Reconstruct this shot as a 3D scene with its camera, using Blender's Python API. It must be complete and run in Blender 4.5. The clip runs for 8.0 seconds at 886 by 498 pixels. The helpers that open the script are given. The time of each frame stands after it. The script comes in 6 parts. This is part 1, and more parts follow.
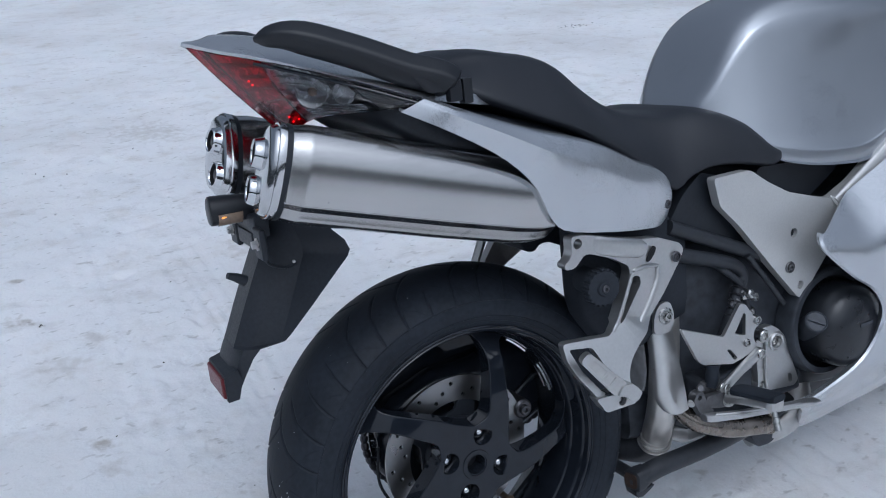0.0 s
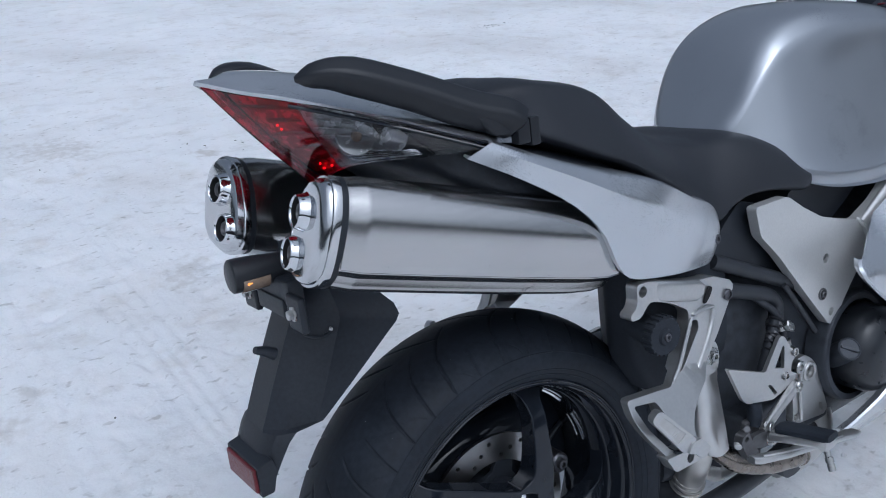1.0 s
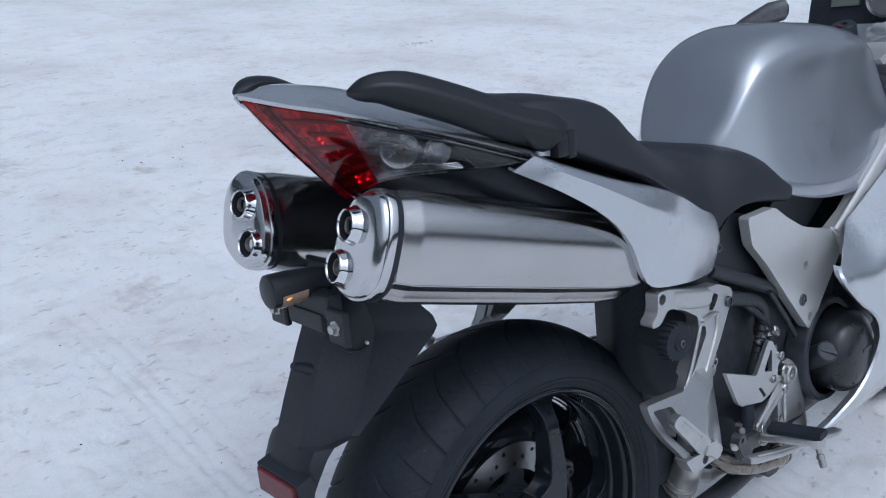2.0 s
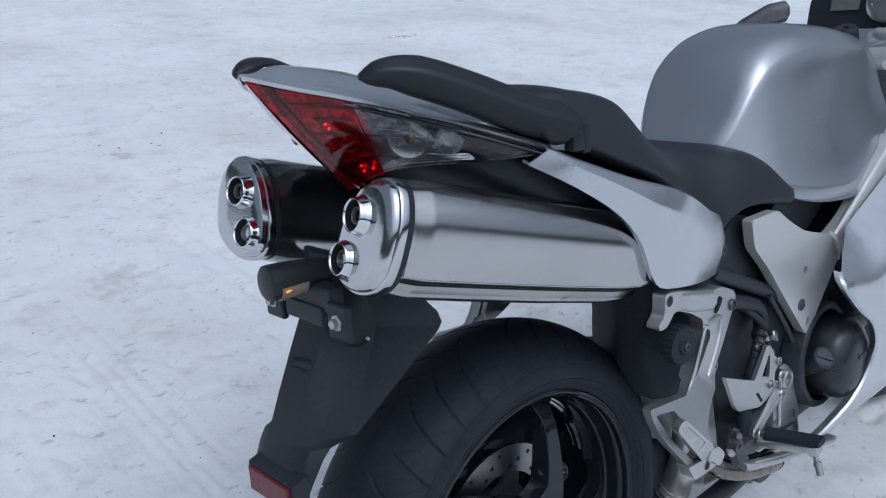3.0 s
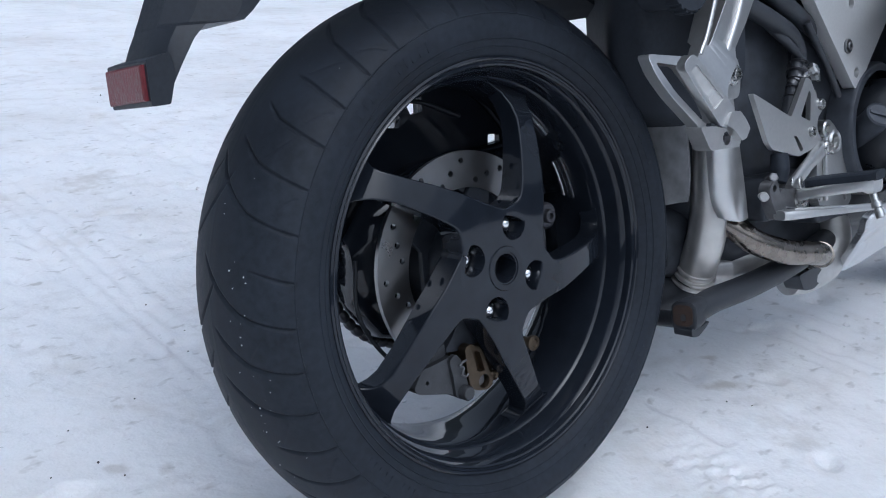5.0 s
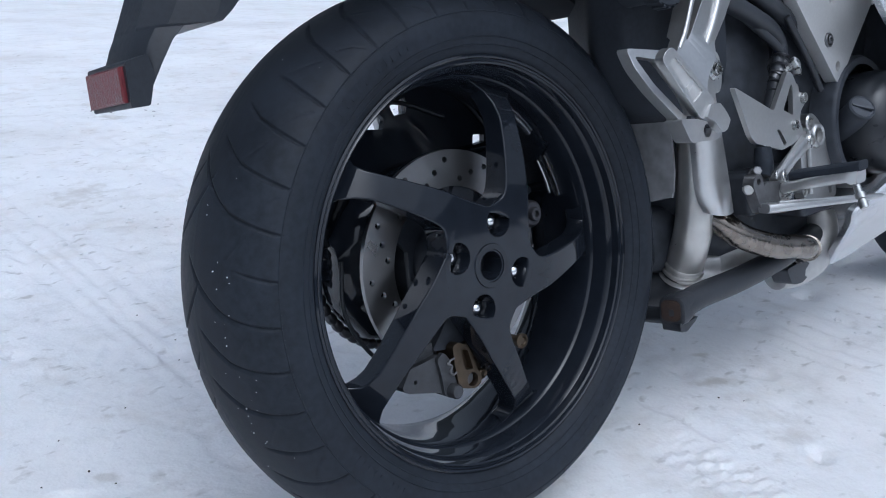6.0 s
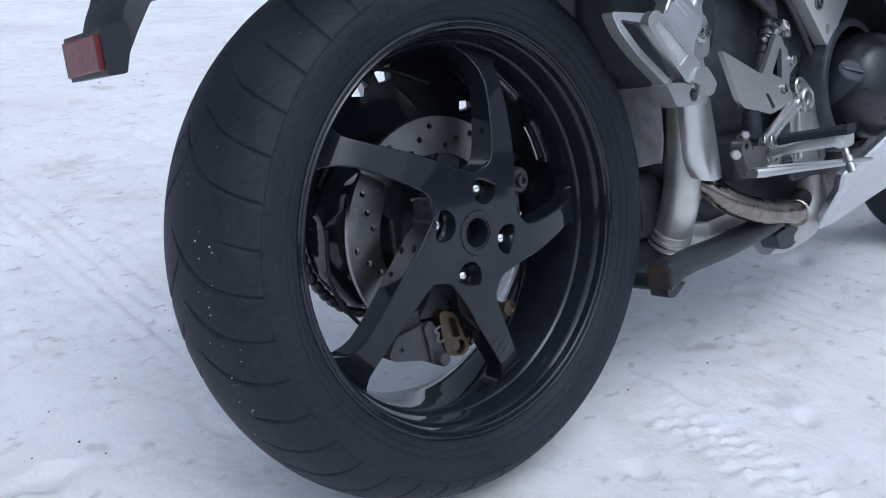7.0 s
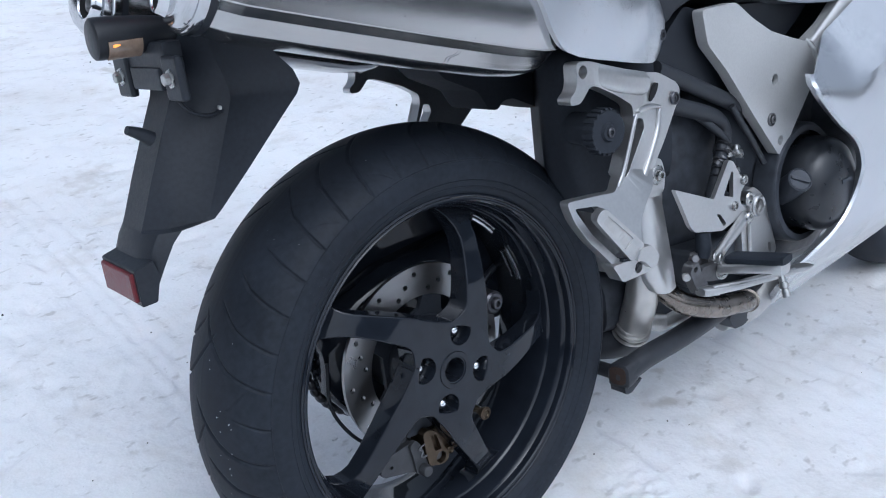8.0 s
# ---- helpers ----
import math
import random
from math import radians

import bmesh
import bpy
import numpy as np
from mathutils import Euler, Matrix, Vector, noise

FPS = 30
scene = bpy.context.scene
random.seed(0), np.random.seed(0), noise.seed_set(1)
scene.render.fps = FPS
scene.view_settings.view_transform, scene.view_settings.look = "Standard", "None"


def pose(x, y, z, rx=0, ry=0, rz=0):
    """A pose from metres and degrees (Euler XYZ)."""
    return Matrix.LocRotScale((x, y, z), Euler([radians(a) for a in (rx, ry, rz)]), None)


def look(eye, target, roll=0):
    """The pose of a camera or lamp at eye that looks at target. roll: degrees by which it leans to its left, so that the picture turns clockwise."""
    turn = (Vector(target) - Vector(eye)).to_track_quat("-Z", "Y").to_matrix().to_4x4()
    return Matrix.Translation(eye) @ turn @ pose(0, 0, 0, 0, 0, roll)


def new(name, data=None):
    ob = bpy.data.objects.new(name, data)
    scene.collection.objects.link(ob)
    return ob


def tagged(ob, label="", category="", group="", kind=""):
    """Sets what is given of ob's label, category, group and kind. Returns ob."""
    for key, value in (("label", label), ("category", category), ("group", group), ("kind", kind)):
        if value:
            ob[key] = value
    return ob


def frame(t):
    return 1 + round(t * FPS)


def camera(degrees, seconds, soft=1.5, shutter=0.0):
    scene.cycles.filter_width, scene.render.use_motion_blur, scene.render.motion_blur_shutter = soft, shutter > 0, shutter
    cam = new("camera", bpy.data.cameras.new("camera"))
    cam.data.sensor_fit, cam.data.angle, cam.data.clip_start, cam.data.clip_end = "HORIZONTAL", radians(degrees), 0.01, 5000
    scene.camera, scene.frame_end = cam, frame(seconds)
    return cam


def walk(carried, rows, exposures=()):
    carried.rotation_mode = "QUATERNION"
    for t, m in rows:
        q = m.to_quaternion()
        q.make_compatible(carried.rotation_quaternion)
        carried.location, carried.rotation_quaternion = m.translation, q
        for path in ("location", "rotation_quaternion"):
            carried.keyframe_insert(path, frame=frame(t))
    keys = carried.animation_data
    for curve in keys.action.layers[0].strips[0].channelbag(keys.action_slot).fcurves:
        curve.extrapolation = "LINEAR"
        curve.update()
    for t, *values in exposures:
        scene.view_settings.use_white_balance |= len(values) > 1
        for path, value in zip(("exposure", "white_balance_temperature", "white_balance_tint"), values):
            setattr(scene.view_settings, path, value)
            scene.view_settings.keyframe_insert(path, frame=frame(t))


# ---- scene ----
cam = camera(54.6, 8.0, soft=1.1)
# seconds, place in metres, turn in degrees
ROWS = [
    (0.0, -0.5630, -0.9544, 1.2096, 65.14, 0.52, -28.41),
    (0.5, -0.5817, -0.8186, 1.2154, 64.93, -0.05, -31.89),
    (1.0, -0.6554, -0.7116, 1.2223, 64.85, -0.21, -35.85),
    (1.5, -0.7412, -0.6575, 1.2295, 64.96, -0.65, -39.97),
    (2.8, -0.7924, -0.5866, 1.1997, 67.20, -3.18, -42.83),
    (3.0, -0.7862, -0.5770, 1.1997, 65.88, -4.03, -42.62),
    (3.5, -0.7435, -0.5877, 1.1145, 64.40, -4.73, -42.44),
    (3.7, -0.7196, -0.5829, 1.0318, 64.50, -4.88, -42.55),
    (4.0, -0.6770, -0.5925, 0.8905, 64.82, -4.81, -41.36),
    (4.2, -0.6519, -0.5864, 0.7889, 65.76, -4.84, -41.07),
    (4.5, -0.6409, -0.6063, 0.6812, 68.34, -4.01, -40.04),
    (6.0, -0.6312, -0.6483, 0.6425, 71.25, -1.62, -40.65),
    (6.5, -0.6266, -0.6522, 0.6395, 70.46, -1.30, -40.79),
    (7.0, -0.6207, -0.6531, 0.6400, 69.19, -1.24, -41.09),
    (7.2, -0.6266, -0.6498, 0.6599, 68.13, -1.19, -41.31),
    (7.5, -0.6309, -0.6547, 0.7562, 66.02, -1.11, -41.13),
    (7.7, -0.6274, -0.6537, 0.8377, 64.52, -1.07, -41.27),
    (8.0, -0.6153, -0.6915, 0.9658, 62.90, -0.83, -40.51),
]
walk(cam, [(t, pose(*row)) for t, *row in ROWS], exposures=[(0.0, -0.34, 5480, 9), (1.5, -0.17, 5480, 9), (2.8, -0.30, 5480, 9), (3.3, -0.07, 5480, 9), (3.8, 0.12, 5480, 9), (4.5, 0.08, 5480, 9), (6.0, 0.10, 5480, 9), (7.3, 0.14, 5480, 9), (8.0, 0.17, 5480, 9)])

# ---- light: overcast winter day, sun behind thin cloud ----
SUN_EL, SUN_ROT = 60.0, 195.0
world = bpy.data.worlds.new("overcast_sky")
scene.world = world
world.use_nodes = True
wn, wl = world.node_tree.nodes, world.node_tree.links
sky = wn.new("ShaderNodeTexSky")
sky.sky_type, sky.sun_disc = "NISHITA", False
sky.sun_elevation, sky.sun_rotation = radians(SUN_EL), radians(SUN_ROT)
sky.air_density, sky.dust_density, sky.ozone_density = 1.0, 4.0, 1.0
# cloud cover: the sky's colour washed out, and almost three times as bright overhead as at the horizon
grey, veil, cloud = wn.new("ShaderNodeRGBToBW"), wn.new("ShaderNodeMix"), wn.new("ShaderNodeMix")
veil.data_type = cloud.data_type = "RGBA"
cloud.blend_type = "MULTIPLY"
veil.inputs["Factor"].default_value, cloud.inputs["Factor"].default_value = 0.72, 1.0
wl.new(sky.outputs[0], grey.inputs[0])
wl.new(sky.outputs[0], veil.inputs["A"])
wl.new(grey.outputs[0], veil.inputs["B"])
place, height, rise = wn.new("ShaderNodeTexCoord"), wn.new("ShaderNodeSeparateXYZ"), wn.new("ShaderNodeMapRange")
rise.inputs["From Min"].default_value, rise.inputs["From Max"].default_value = 0.0, 1.0
rise.inputs["To Min"].default_value, rise.inputs["To Max"].default_value = 0.68, 1.95
wl.new(place.outputs["Generated"], height.inputs[0])
wl.new(height.outputs["Z"], rise.inputs["Value"])
wl.new(veil.outputs["Result"], cloud.inputs["A"])
wl.new(rise.outputs["Result"], cloud.inputs["B"])
wl.new(cloud.outputs["Result"], wn["Background"].inputs[0])
wn["Background"].inputs[1].default_value = 0.098
sun_data = bpy.data.lights.new("sun", "SUN")
sun_data.energy, sun_data.angle, sun_data.color = 0.5, radians(105), (1.0, 0.98, 0.95)
sun = new("sun", sun_data)
el, az = radians(SUN_EL), radians(SUN_ROT)
sun_dir = Vector((math.sin(az) * math.cos(el), math.cos(az) * math.cos(el), math.sin(el)))
sun.matrix_world = look(sun_dir * 20, (0, 0, 0))


# ---- materials ----
def material(name, base, rough=0.5, metal=0.0, grain=0.0, grain_scale=80.0, bump=0.0, bump_scale=300.0, coat=0.0,
             stretch=(1, 1, 1), spread=0.15, tint=None, spec=0.5, wear=0.0):
    """Principled surface with two scales of colour and gloss variation, and fine relief."""
    m = bpy.data.materials.new(name)
    m.use_nodes = True
    nt = m.node_tree
    n, l = nt.nodes, nt.links
    p = n["Principled BSDF"]
    p.inputs["Metallic"].default_value = metal
    p.inputs["Coat Weight"].default_value = coat
    p.inputs["Coat Roughness"].default_value = 0.04
    p.inputs["Specular IOR Level"].default_value = spec
    tc = n.new("ShaderNodeTexCoord")
    mp = n.new("ShaderNodeMapping")
    mp.inputs["Scale"].default_value = stretch
    l.new(tc.outputs["Object"], mp.inputs["Vector"])
    big, fine = n.new("ShaderNodeTexNoise"), n.new("ShaderNodeTexNoise")
    big.inputs["Scale"].default_value, big.inputs["Detail"].default_value = 9.0, 4.0
    fine.inputs["Scale"].default_value, fine.inputs["Detail"].default_value = grain_scale, 3.0
    l.new(tc.outputs["Object"], big.inputs["Vector"])
    l.new(mp.outputs["Vector"], fine.inputs["Vector"])
    add = n.new("ShaderNodeMath")
    add.operation = "ADD"
    l.new(big.outputs["Fac"], add.inputs[0])
    l.new(fine.outputs["Fac"], add.inputs[1])
    cr = n.new("ShaderNodeValToRGB")
    e = cr.color_ramp.elements
    lo = [c * (1 - spread) for c in base]
    hi = [min(1, c * (1 + spread)) for c in base] if tint is None else tint
    e[0].position, e[0].color = 0.35, (*lo, 1)
    e[1].position, e[1].color = 0.65, (*hi, 1)
    half = n.new("ShaderNodeMath")
    half.operation = "MULTIPLY"
    half.inputs[1].default_value = 0.5
    l.new(add.outputs[0], half.inputs[0])
    l.new(half.outputs[0], cr.inputs["Fac"])
    l.new(cr.outputs["Color"], p.inputs["Base Color"])
    rr = n.new("ShaderNodeMapRange")
    rr.inputs["From Min"].default_value, rr.inputs["From Max"].default_value = 0.3, 0.7
    rr.inputs["To Min"].default_value = max(0.02, rough * (1 - grain - wear))
    rr.inputs["To Max"].default_value = min(1, rough * (1 + grain + wear))
    l.new(half.outputs[0], rr.inputs["Value"])
    l.new(rr.outputs[0], p.inputs["Roughness"])
    if bump:
        bn = n.new("ShaderNodeTexNoise")
        bn.inputs["Scale"].default_value, bn.inputs["Detail"].default_value = bump_scale, 4.0
        l.new(mp.outputs["Vector"], bn.inputs["Vector"])
        bp = n.new("ShaderNodeBump")
        bp.inputs["Strength"].default_value, bp.inputs["Distance"].default_value = bump, 0.001
        l.new(bn.outputs["Fac"], bp.inputs["Height"])
        l.new(bp.outputs["Normal"], p.inputs["Normal"])
    return m


def lens(name, colour, rough=0.05, ior=1.2):
    m = bpy.data.materials.new(name)
    m.use_nodes = True
    p = m.node_tree.nodes["Principled BSDF"]
    p.inputs["Base Color"].default_value = (*colour, 1)
    p.inputs["Transmission Weight"].default_value = 1.0
    p.inputs["Roughness"].default_value = rough
    p.inputs["IOR"].default_value = ior
    p.inputs["Coat Weight"].default_value = 0.6
    return m


SILVER = material("silver_paint", (0.56, 0.58, 0.61), 0.29, 0.8, 0.15, 900, 0.02, 1500, coat=0.9, spread=0.04)
TANKPAINT = material("tank_paint", (0.40, 0.42, 0.45), 0.30, 0.80, 0.12, 900, 0.02, 1500, coat=0.8, spread=0.04)
ALLOY = material("cast_alloy", (0.52, 0.52, 0.515), 0.33, 0.88, 0.15, 200, 0.08, 900, spread=0.06)
FRAME = material("frame_alloy", (0.60, 0.60, 0.59), 0.42, 0.55, 0.2, 300, 0.03, 900, spread=0.06)
STEEL = material("brushed_steel", (0.52, 0.515, 0.51), 0.19, 1.0, 0.07, 300, 0.0, 700, stretch=(0.05, 1, 1), spread=0.05)
PIPE = material("exhaust_steel", (0.60, 0.585, 0.56), 0.38, 0.8, 0.3, 40, 0.03, 300, spread=0.12)
CHROME = material("chrome", (0.70, 0.71, 0.725), 0.07, 1.0, 0.4, 60, spread=0.05)
SHIELD = material("shield_steel", (0.60, 0.60, 0.595), 0.32, 0.85, 0.25, 60, 0.04, 200, spread=0.06)
HEADER = material("tinted_steel", (0.25, 0.222, 0.195), 0.26, 1.0, 0.4, 60, 0.04, 300, spread=0.3)
SLEEVE = material("aluminised_sleeve", (0.52, 0.515, 0.505), 0.5, 0.7, 0.3, 60, 0.1, 300, spread=0.15)
FLAP = material("dull_flap", (0.52, 0.525, 0.54), 0.50, 0.2, 0.3, 40, 0.1, 300, spread=0.35)
CAPSTEEL = material("satin_chrome", (0.60, 0.605, 0.615), 0.14, 1.0, 0.35, 60, 0.20, 40, spread=0.06)
DISC = material("brake_steel", (0.2932, 0.2932, 0.2981), 0.32, 1.0, 0.25, 30, 0.03, 900, spread=0.12)
RUBBER = material("tyre_rubber", (0.0158, 0.0195, 0.0263), 0.58, 0.0, 0.2, 120, 0.15, 900, spread=0.3, tint=(0.0239, 0.0294, 0.0396), spec=0.20)
GLOSS = material("gloss_black", (0.0131, 0.0161, 0.0223), 0.05, 0.0, 0.5, 40, 0.0, 800, coat=0.0, spread=0.2, spec=0.37)
PLASTIC = material("black_plastic", (0.0191, 0.0224, 0.0287), 0.44, 0.0, 0.25, 200, 0.12, 1400, spread=0.25, spec=0.32)
VINYL = material("seat_vinyl", (0.0198, 0.0220, 0.0275), 0.50, 0.0, 0.15, 300, 0.15, 1800, spread=0.15, spec=0.4)
GRIP = material("rail_black", (0.0138, 0.0157, 0.0198), 0.42, 0.0, 0.2, 300, 0.08, 1600, spread=0.15, spec=0.4)
ENGINE = material("engine_black", (0.0437, 0.0486, 0.0583), 0.42, 0.1, 0.3, 60, 0.15, 500, spread=0.35, spec=0.35)
COVER = material("engine_cover_black", (0.0162, 0.0182, 0.0221), 0.30, 0.0, 0.25, 60, 0.08, 600, spread=0.25)
STAND = material("stand_black", (0.0265, 0.0294, 0.0353), 0.46, 0.0, 0.3, 90, 0.2, 400, spread=0.3, spec=0.4)
SOOT_AND_SHADE = material("soot_and_shade", (0.0180, 0.0180, 0.0195), 0.8, 0.0, 0.2, 200, spread=0.3, spec=0.2)
DULL = material("dull_black", (0.0258, 0.0297, 0.0371), 0.70, 0.0, 0.2, 200, 0.12, 900, spread=0.25, spec=0.2)
RUST = material("rusty_steel", (0.045, 0.026, 0.018), 0.8, 0.2, 0.3, 90, 0.6, 300, spread=0.5)
GOLD = material("anodised_gold", (0.0978, 0.0748, 0.0527), 0.36, 0.9, 0.3, 90, 0.1, 300, spread=0.25)
CALIPER = material("caliper_grey", (0.0572, 0.0593, 0.0645), 0.5, 0.4, 0.3, 90, 0.3, 300, spread=0.3)
NUT = material("bright_nut", (0.82, 0.83, 0.85), 0.20, 1.0, 0.3, 200, spread=0.05)
BOLT = material("zinc_bolt", (0.45, 0.45, 0.44), 0.3, 1.0, 0.4, 200, 0.1, 500, spread=0.25)
DARKSTEEL = material("dull_steel", (0.16, 0.16, 0.165), 0.42, 0.8, 0.3, 120, 0.1, 500, spread=0.25)
DARKBOLT = material("dark_bolt", (0.10, 0.10, 0.11), 0.35, 0.8, 0.3, 200, 0.1, 500, spread=0.25)
RED = lens("red_lens", (0.68, 0.003, 0.034), 0.06)
CLEAR = lens("smoked_lens", (0.66, 0.67, 0.69), 0.03)
REFLECTOR = material("red_reflector", (0.12, 0.012, 0.017), 0.42, 0.0, 0.3, 160, 0.8, 420, coat=0.15, spread=0.3)
AMBER = material("amber_lens", (0.26, 0.19, 0.14), 0.15, 0.0, 0.2, 90, coat=0.7, spread=0.3)
LCD = material("display_glass", (0.13, 0.145, 0.125), 0.2, 0.0, 0.1, 90, coat=0.5, spread=0.1)
DIALFACE = material("grey_dial", (0.13, 0.13, 0.135), 0.3, 0.0, 0.1, 90, coat=0.5, spread=0.2)
DIAL = material("dial_face", (0.55, 0.54, 0.52), 0.3, 0.0, 0.1, 90, coat=0.5, spread=0.1)
REDBOWL = material("red_lamp_bowl", (0.56, 0.50, 0.50), 0.26, 0.55, 0.3, 90, 0.6, 60, spread=0.7)
HOUSING = material("lamp_bowl", (0.60, 0.605, 0.61), 0.28, 0.5, 0.3, 90, spread=0.2)
LED = bpy.data.materials.new("red_led")
LED.use_nodes = True
LED.node_tree.nodes["Principled BSDF"].inputs["Base Color"].default_value = (0.8, 0.02, 0.02, 1)
LED.node_tree.nodes["Principled BSDF"].inputs["Emission Color"].default_value = (1.0, 0.03, 0.04, 1)
LED.node_tree.nodes["Principled BSDF"].inputs["Emission Strength"].default_value = 3.5
GLOW = bpy.data.materials.new("amber_glow")
GLOW.use_nodes = True
GLOW.node_tree.nodes["Principled BSDF"].inputs["Base Color"].default_value = (0.8, 0.25, 0.03, 1)
GLOW.node_tree.nodes["Principled BSDF"].inputs["Emission Color"].default_value = (1.0, 0.38, 0.08, 1)
GLOW.node_tree.nodes["Principled BSDF"].inputs["Emission Strength"].default_value = 1.2
TREES = material("far_trees", (0.035, 0.042, 0.045), 0.9, 0.0, 0.1, 2.0, spread=0.5)
GRIT = material("dark_grit", (0.035, 0.030, 0.026), 0.8, 0.0, 0.2, 200, 0.4, 300, spread=0.5)


# dirt ground into the snow: x, y, half length, half width, strength
SMUDGES = [(-0.606, 1.79, 0.035, 0.022, 0.9), (-0.624, 1.51, 0.050, 0.036, 0.9), (-0.441, 1.31, 0.07, 0.05, 0.5), (-0.535, 1.19, 0.06, 0.10, 0.45),
           (-0.494, 0.80, 0.045, 0.026, 1.0), (-0.488, 0.70, 0.05, 0.035, 0.5), (0.114, 1.73, 0.09, 0.14, 0.5), (0.065, 3.24, 0.25, 0.2, 0.45),
           (-0.325, 0.349, 0.026, 0.014, 0.5), (-0.273, 0.308, 0.012, 0.016, 0.35), (-0.269, 0.494, 0.015, 0.009, 0.4), (0.618, 0.078, 0.03, 0.014, 0.6),
           (0.551, -0.003, 0.065, 0.022, 0.7), (0.48, -0.159, 0.05, 0.03, 0.35), (0.614, 2.80, 0.08, 0.07, 0.7)]


def snow_material():
    m = bpy.data.materials.new("packed_snow")
    m.use_nodes = True
    n, l = m.node_tree.nodes, m.node_tree.links
    p = n["Principled BSDF"]
    p.inputs["Roughness"].default_value = 0.55
    p.inputs["Specular IOR Level"].default_value = 0.6
    p.inputs["Subsurface Weight"].default_value = 0.15
    p.inputs["Subsurface Scale"].default_value = 0.01
    p.inputs["Subsurface Radius"].default_value = (0.6, 0.8, 1.0)
    tc = n.new("ShaderNodeTexCoord")

    def noise_tex(scale, detail, rough=0.55, vec=None):
        t = n.new("ShaderNodeTexNoise")
        t.inputs["Scale"].default_value, t.inputs["Detail"].default_value, t.inputs["Roughness"].default_value = scale, detail, rough
        l.new(vec or tc.outputs["Object"], t.inputs["Vector"])
        return t.outputs["Fac"]

    def ramp(fac, p0, c0, p1, c1):
        r = n.new("ShaderNodeValToRGB")
        r.color_ramp.elements[0].position, r.color_ramp.elements[0].color = p0, (*c0, 1)
        r.color_ramp.elements[1].position, r.color_ramp.elements[1].color = p1, (*c1, 1)
        l.new(fac, r.inputs["Fac"])
        return r.outputs["Color"]

    def mix(fac, a, b, mode="MIX"):
        x = n.new("ShaderNodeMix")
        x.data_type, x.blend_type = "RGBA", mode
        if isinstance(fac, float):
            x.inputs["Factor"].default_value = fac
        else:
            l.new(fac, x.inputs["Factor"])
        l.new(a, x.inputs["A"])
        l.new(b, x.inputs["B"])
        return x.outputs["Result"]

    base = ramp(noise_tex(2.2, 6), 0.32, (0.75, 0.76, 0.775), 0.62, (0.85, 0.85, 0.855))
    # far snow's glare put into the colour: paler from 1 to 5 m
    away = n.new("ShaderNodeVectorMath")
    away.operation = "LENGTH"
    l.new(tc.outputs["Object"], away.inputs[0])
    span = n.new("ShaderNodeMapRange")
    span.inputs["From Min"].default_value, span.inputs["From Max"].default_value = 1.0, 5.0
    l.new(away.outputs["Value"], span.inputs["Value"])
    far_glare = ramp(noise_tex(2.2, 6), 0.32, (0.85, 0.855, 0.865), 0.62, (0.94, 0.94, 0.945))
    base = mix(span.outputs["Result"], base, far_glare)
    grime = ramp(noise_tex(1.1, 6, 0.62), 0.48, (1, 1, 1), 0.70, (0.78, 0.765, 0.75))
    flat = n.new("ShaderNodeMapping")
    flat.inputs["Scale"].default_value = (0.55, 1.0, 1.0)
    flat.inputs["Rotation"].default_value = (0, 0, radians(-35))
    l.new(tc.outputs["Object"], flat.inputs["Vector"])
    patch = ramp(noise_tex(9.0, 8, 0.66, flat.outputs["Vector"]), 0.53, (1, 1, 1), 0.74, (0.79, 0.775, 0.755))
    fleck = ramp(noise_tex(42.0, 2, 0.5, flat.outputs["Vector"]), 0.635, (1, 1, 1), 0.74, (0.60, 0.585, 0.57))
    dent = ramp(noise_tex(21.0, 4, 0.55), 0.63, (1, 1, 1), 0.76, (0.74, 0.725, 0.71))
    tan = ramp(noise_tex(5.5, 7, 0.6), 0.56, (1, 1, 1), 0.74, (0.84, 0.81, 0.765))
    grain = ramp(noise_tex(240, 3, 0.7), 0.35, (0.955, 0.955, 0.955), 0.6, (1, 1, 1))
    speck = ramp(noise_tex(95, 3, 0.6), 0.70, (1, 1, 1), 0.78, (0.45, 0.42, 0.40))
    c = mix(1.0, base, grime, "MULTIPLY")
    c = mix(0.9, c, patch, "MULTIPLY")
    c = mix(0.75, c, fleck, "MULTIPLY")
    c = mix(0.6, c, dent, "MULTIPLY")
    c = mix(0.8, c, tan, "MULTIPLY")
    c = mix(1.0, c, grain, "MULTIPLY")
    c = mix(0.6, c, speck, "MULTIPLY")
    # smudges with torn edges
    swirl = n.new("ShaderNodeTexNoise")
    swirl.inputs["Scale"].default_value, swirl.inputs["Detail"].default_value = 28.0, 5.0
    l.new(tc.outputs["Object"], swirl.inputs["Vector"])
    dirt = None
    for sx, sy, rx, ry, strength in SMUDGES:
        gap = n.new("ShaderNodeMapping")
        gap.vector_type = "TEXTURE"
        gap.inputs["Location"].default_value = (sx, sy, 0)
        gap.inputs["Rotation"].default_value = (0, 0, radians(-35))
        gap.inputs["Scale"].default_value = (rx, ry, 1)
        l.new(tc.outputs["Object"], gap.inputs["Vector"])
        wide = n.new("ShaderNodeVectorMath")
        wide.operation = "LENGTH"
        l.new(gap.outputs["Vector"], wide.inputs[0])
        torn = n.new("ShaderNodeMath")
        torn.operation = "MULTIPLY_ADD"
        torn.inputs[1].default_value = 2.6
        l.new(swirl.outputs["Fac"], torn.inputs[0])
        l.new(wide.outputs["Value"], torn.inputs[2])
        spot = n.new("ShaderNodeMapRange")
        spot.interpolation_type = "SMOOTHSTEP"
        spot.inputs["From Min"].default_value, spot.inputs["From Max"].default_value = 1.35, 2.3
